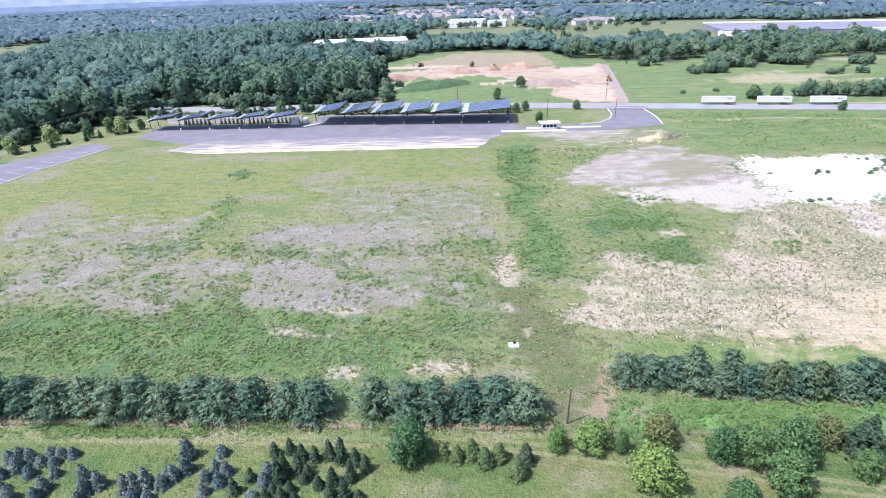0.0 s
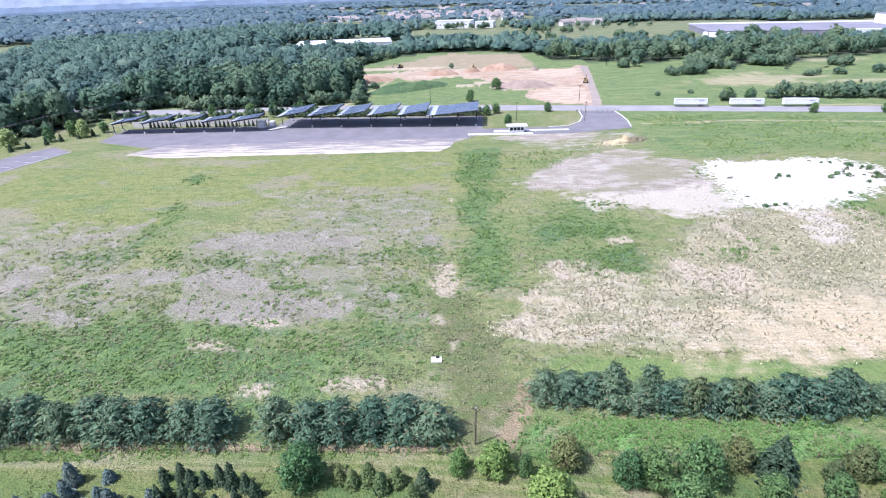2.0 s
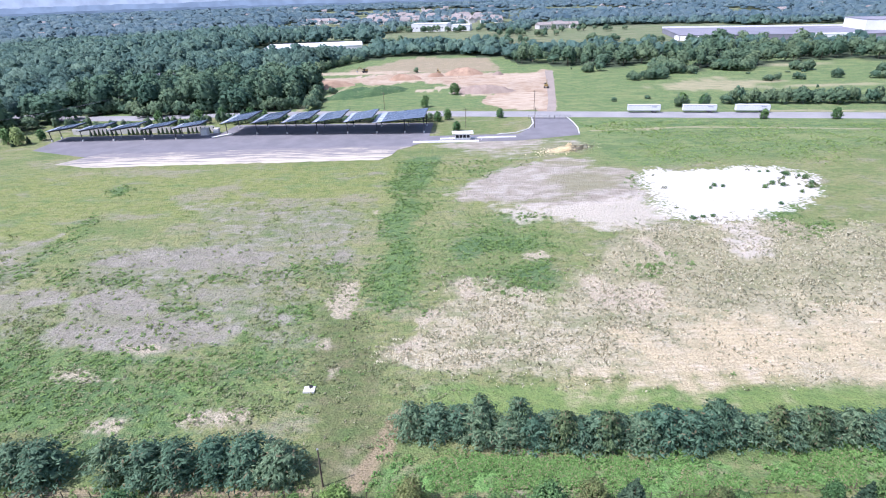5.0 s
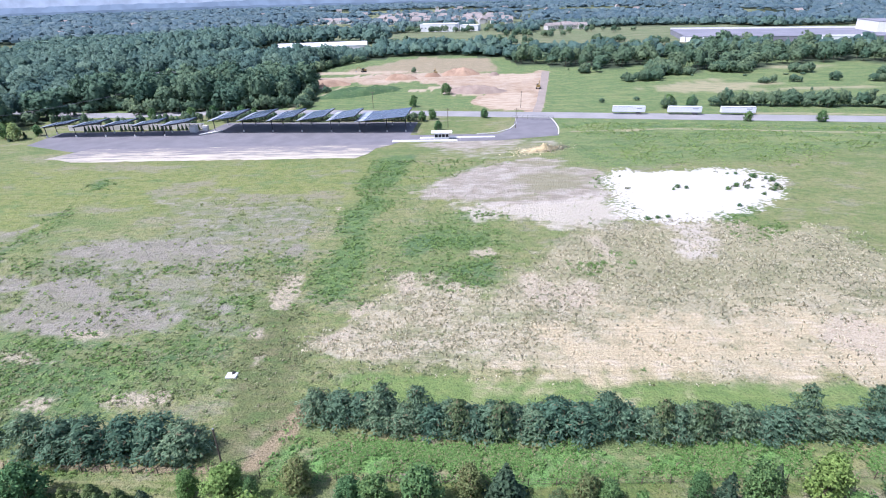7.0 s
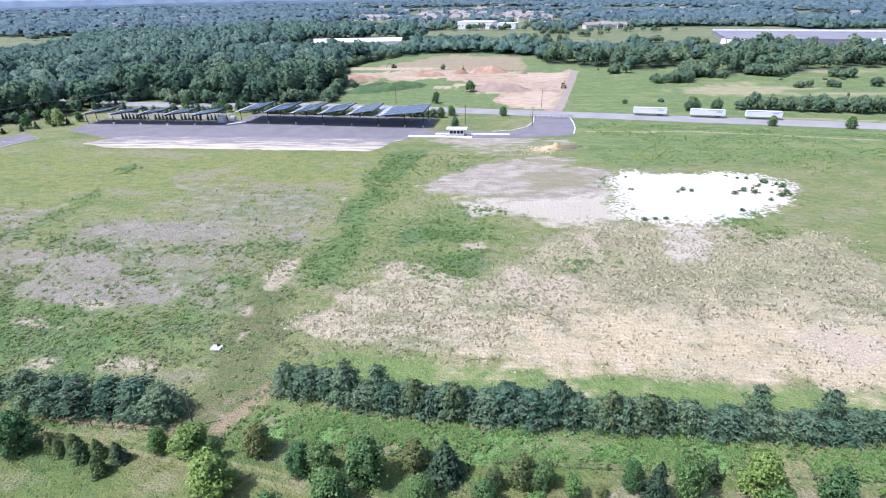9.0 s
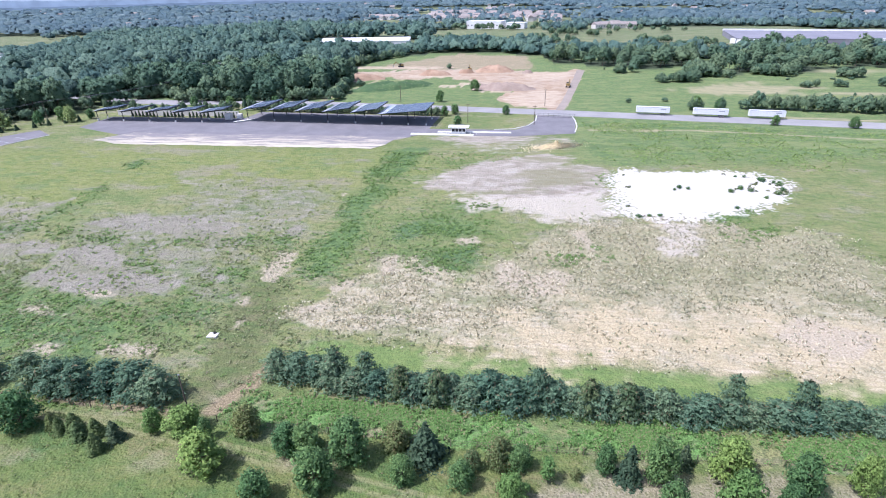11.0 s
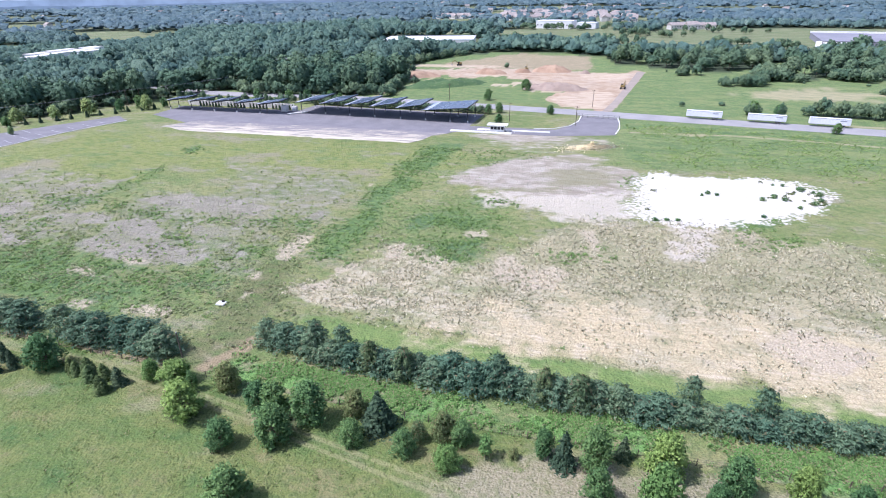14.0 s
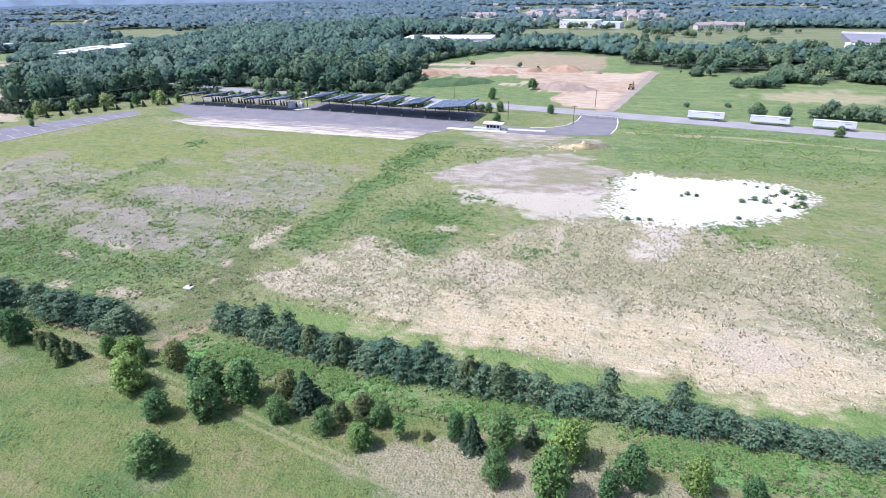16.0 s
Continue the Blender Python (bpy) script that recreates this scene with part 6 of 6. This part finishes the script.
for x, y, h in ((13, 59.6, 6.8), (-61, 61.5, 8.6)):
    pole = tagged(empty("wooden_pole", x, y), "dark weathered wooden pole beside the fence", "pole")
    part("shaft", tube_bm((0, 0, -0.5), (0.1, 0.05, h), 0.14, 0.1, 10), M_POLE, pole)
    part("cap", tube_bm((0.1, 0.05, h), (0.1, 0.05, h + 0.12), 0.15, 0.12, 10), M_STEEL, pole, "grey metal cap")
pad = tagged(empty("concrete_pad", 7, 79, float(ground_z(np.array([7.0]), np.array([79.0]))[0])), "small white concrete cover with a dark hatch in the grass", "well cover")
part("slab", box_bm(0, 0, 0.12, 1.9, 1.5, 0.4, 0.04), M_CONCRETE, pad)
part("hatch", tube_bm((0.2, 0.55, 0.2), (0.2, 0.55, 0.5), 0.35, 0.3, 12), M_DARK, pad)

r = np.random.default_rng(91)
P = r.normal(0, 1, (2600, 3)) * np.array([4.8, 2.0, 0.0])
P[:, 2] = r.uniform(0.05, 1, 2600) * (1.5 + 1.2 * np.sin(P[:, 0] * 1.3)) * np.exp(-(P[:, 0] / 3.4) ** 2 - (P[:, 1] / 2.6) ** 2)
V, F = leaves(P, np.tile([0.0, 0.0, 0.7], (2600, 1)), 0.5, 0.6, r, 0.3)
V[:, 2] = np.maximum(V[:, 2], 0.03)
pile = new("brush_pile", mesh_np("brush_pile", V, F, M_BRUSH, soft(P + np.array([0, 0, 2.0]), r, 0.4)))
pile.matrix_basis = pose(82, 222, 0.0, 0, 0, 24)
tagged(pile, "heap of pale dry brush at the yard entrance", "brush pile", kind="stuff")

# utility line along the woodland edge
line = [(-238, 146), (-212, 203), (-186, 262), (-153, 334)]
for x, y in line + [(82.4, 306.9), (74.9, 260.5), (42.5, 263.6), (-1.1, 314.5)]:
    up = tagged(empty("utility_pole", x, y), "dark wooden utility pole beside the road", "pole", "utility poles")
    part("shaft", tube_bm((0, 0, -0.5), (0, 0, 9.4), 0.17, 0.12, 8), M_POLE, up)
    part("crossarm", box_bm(0, 0, 8.9, 2.2, 0.12, 0.14), M_POLE, up)
for off in (-0.9, 0.9):
    wire = tagged(empty("overhead_wire", 0, 0), "thin dark overhead wire between utility poles", "wire", "overhead wires")
    for (ax, ay), (bx, by) in zip(line, line[1:]):
        prev = Vector((ax + off, ay, 9.0))
        for k in range(1, 7):
            f = k / 6
            nxt = Vector((ax + off + (bx - ax) * f, ay + (by - ay) * f, 9.0 - 4 * 1.1 * f * (1 - f)))
            part("span", tube_bm(prev, nxt, 0.035, 0.035, 4), M_STEEL, wire)
            prev = nxt

# ---- earthworks ----


def mound(x, y, w, d, h, seed, label, mat, turn=0.0):
    r = np.random.default_rng(seed)
    u = np.linspace(-1, 1, 40)
    a, b = np.meshgrid(u, u)
    a, b = a.ravel(), b.ravel()
    rad = np.hypot(a, b) * (1 + 0.35 * (fbm(a * w, b * d, 11, seed + 3, 3) - 0.5))
    z = h * np.clip(1.15 - 1.2 * rad ** 2.2, 0, 1) * (0.45 + 1.0 * fbm(a * w, b * d, 8, seed, 5)) - 0.05 * (rad > 0.96)
    i = np.arange(1600).reshape(40, 40)
    q = np.stack([i[:-1, :-1], i[:-1, 1:], i[1:, 1:], i[1:, :-1]], -1).reshape(-1, 4)
    q = q[np.min(rad[q], axis=1) < 1.05]
    ob = new("earth_mound", mesh_np("earth_mound", np.stack([a * w / 2, b * d / 2, z], -1), q, mat))
    ob.matrix_basis = pose(x, y, 0, 0, 0, turn)
    tagged(ob, label, "mound", "earth mounds")


M_WEEDY = surface("weedy_bank", (0.055, 0.105, 0.045), (0.088, 0.145, 0.06), 1.2, 0.95, bump=0.8, spots=(0.13, 0.17, 0.08))
mound(59, 364, 44, 20, 3.4, 61, "long heap of grey-brown earth on the building site", M_CLAY, -3)
mound(50, 446, 32, 22, 4.2, 62, "high heap of tan earth on the building site", M_DIRT)
mound(-50, 402, 40, 18, 3.4, 63, "heap of reddish earth on the building site", M_DIRT, 8)
mound(5, 425, 26, 12, 3.2, 64, "heap of reddish earth on the building site", M_DIRT)
mound(28, 436, 14, 8, 3.2, 66, "small heap of tan earth on the building site", M_DIRT)
mound(76, 436, 9, 6, 2.4, 67, "small heap of pale earth on the building site", M_CLAY)
mound(-17, 366, 62, 24, 3.6, 65, "green weedy bank beside the building site", M_WEEDY, 34)


def machine(x, y, turn):
    root = empty("excavator", x, y, 0, turn)
    for s in (-1.2, 1.2):
        part("track", box_bm(0, s, 0.5, 4.4, 0.7, 1.0, 0.25), M_DARK, root)
    part("cab", box_bm(0.4, 0.6, 2.2, 1.8, 1.3, 1.8, 0.12), M_GLASS, root)
    part("engine_cover", box_bm(-1.0, 0, 1.9, 2.6, 2.6, 1.4, 0.15), M_YELLOW, root)
    part("boom", tube_bm((1.0, -0.4, 1.8), (4.2, -0.4, 4.6), 0.32, 0.25, 6), M_YELLOW, root)
    part("arm", tube_bm((4.2, -0.4, 4.6), (6.4, -0.4, 1.6), 0.25, 0.2, 6), M_YELLOW, root)
    part("bucket", box_bm(6.4, -0.4, 1.0, 1.0, 1.2, 1.0, 0.2), M_STEEL, root)
    tagged(root, "yellow tracked excavator on the earthworks", "excavator", "excavators")


for x, y, a in ((-70, 437, 30), (-31, 470, 200), (30, 446, 100), (101, 371, 80)):
    machine(x, y, a)

# ---- buildings in the distance ----


def hall(name, x, y, w, d, h, turn, label, roof=M_WHITE, wall=M_WHITE, strip=0):
    root = empty(name, x, y, 0, turn)
    part("wall", box_bm(0, 0, h / 2, w, d, h), wall, root)
    part("roof", box_bm(0, 0, h + 0.25, w + 0.6, d + 0.6, 0.5, 0.05), roof, root)
    if strip:
        part("parapet", box_bm(0, d / 2, h + 1.2, w + 0.8, 0.8, 2.4), M_WHITE, root, "white parapet")
    for k in range(int(w / 6) if h > 8.6 and wall is not M_ROOF_DARK and h < 16 else 0):
        part("window", box_bm(-w / 2 + 3 + 6 * k, -d / 2 - 0.06, h * 0.5, 2.6, 0.12, h * 0.16), M_ROOF_DARK, root)
    return tagged(root, label, "building")


hall("warehouse", -110, 658, 106, 54, 7, 8, "long low white-roofed building behind the woods")
hall("office_building", 20, 950, 58, 34, 11, -12, "white flat-roofed building beyond the meadow")
hall("office_building", 70, 945, 30, 26, 8.5, -12, "white flat-roofed building beyond the meadow")
hall("warehouse", 445, 699, 250, 118, 5.5, -12, "wide grey-roofed warehouse with a white parapet", M_ROOF_DARK, M_ROOF_DARK, 1)
hall("warehouse", 322, 664, 34, 9, 4.5, -40, "white loading shed beside the warehouse")
hall("warehouse", 460, 622, 44, 10, 7, -12, "white loading shed beside the warehouse")
hall("warehouse", 590, 682, 120, 60, 17, -14, "tall white box warehouse", M_ROOF_DARK)
for x, y, w, turn in ((-424, 414, 30, 97), (-430, 445, 32, 92), (-433, 474, 26, 88), (-447, 432, 22, 95), (-452, 462, 26, 90), (-416, 462, 24, 90), (-446, 494, 20, 84), (-597, 478, 24, 80)):
    hall("shed", x, y, w, 13, 8.5, turn, "low pale-roofed shed in the woods", M_CONCRETE)
hall("house", -172, 422, 20, 9, 8.5, -12, "grey-roofed house among the trees", M_ROOF_DARK, M_SIDING)


def gabled(w, d, h, rise):
    root = new("house")
    part("wall", box_bm(0, 0, h / 2, w, d, h), M_SIDING, root)
    bm = bmesh.new()
    e = 0.5
    v = [bm.verts.new(p) for p in ((-w / 2 - e, -d / 2 - e, h), (w / 2 + e, -d / 2 - e, h), (w / 2 + e, d / 2 + e, h), (-w / 2 - e, d / 2 + e, h), (-w / 2 - e, 0, h + rise), (w / 2 + e, 0, h + rise))]
    for f in ((0, 1, 5, 4), (2, 3, 4, 5), (0, 4, 3), (1, 2, 5), (3, 2, 1, 0)):
        bm.faces.new([v[i] for i in f])
    part("roof", bm, M_SHINGLE, root)
    for k in range(3):
        part("window", box_bm(-w / 3 + w / 3 * k, -d / 2 - 0.05, h * 0.6, 1.4, 0.1, 1.6), M_GLASS, root)
    return root


homes = [gabled(16, 11, 7, 4.5), gabled(13, 12, 6, 4)]
r = np.random.default_rng(71)
spots = []
for k in range(8):
    for j in range(11):
        spots.append((-120 + 27 * j + r.uniform(-6, 6), 1180 + 40 * k + r.uniform(-8, 8) - 6 * j))
for j in range(9):
    spots.append((-255 + 12 * j + r.uniform(-3, 3), 1235 + 10 * (j % 3)))
for j in range(5):
    spots.append((195 + 13 * j, 925 + 6 * (j % 2)))
spots += FAR_HOMES
for x, y in spots:
    ob = copy_thing(homes[int(r.integers(2))], pose(x, y, float(far_rise(np.array([x]), np.array([y]))[0]), 0, 0, r.choice([0, 90, 20, -15]) + r.uniform(-8, 8)))
    tagged(ob, "pale suburban house with a brown shingle roof", "house", "suburban houses")
drop(homes)
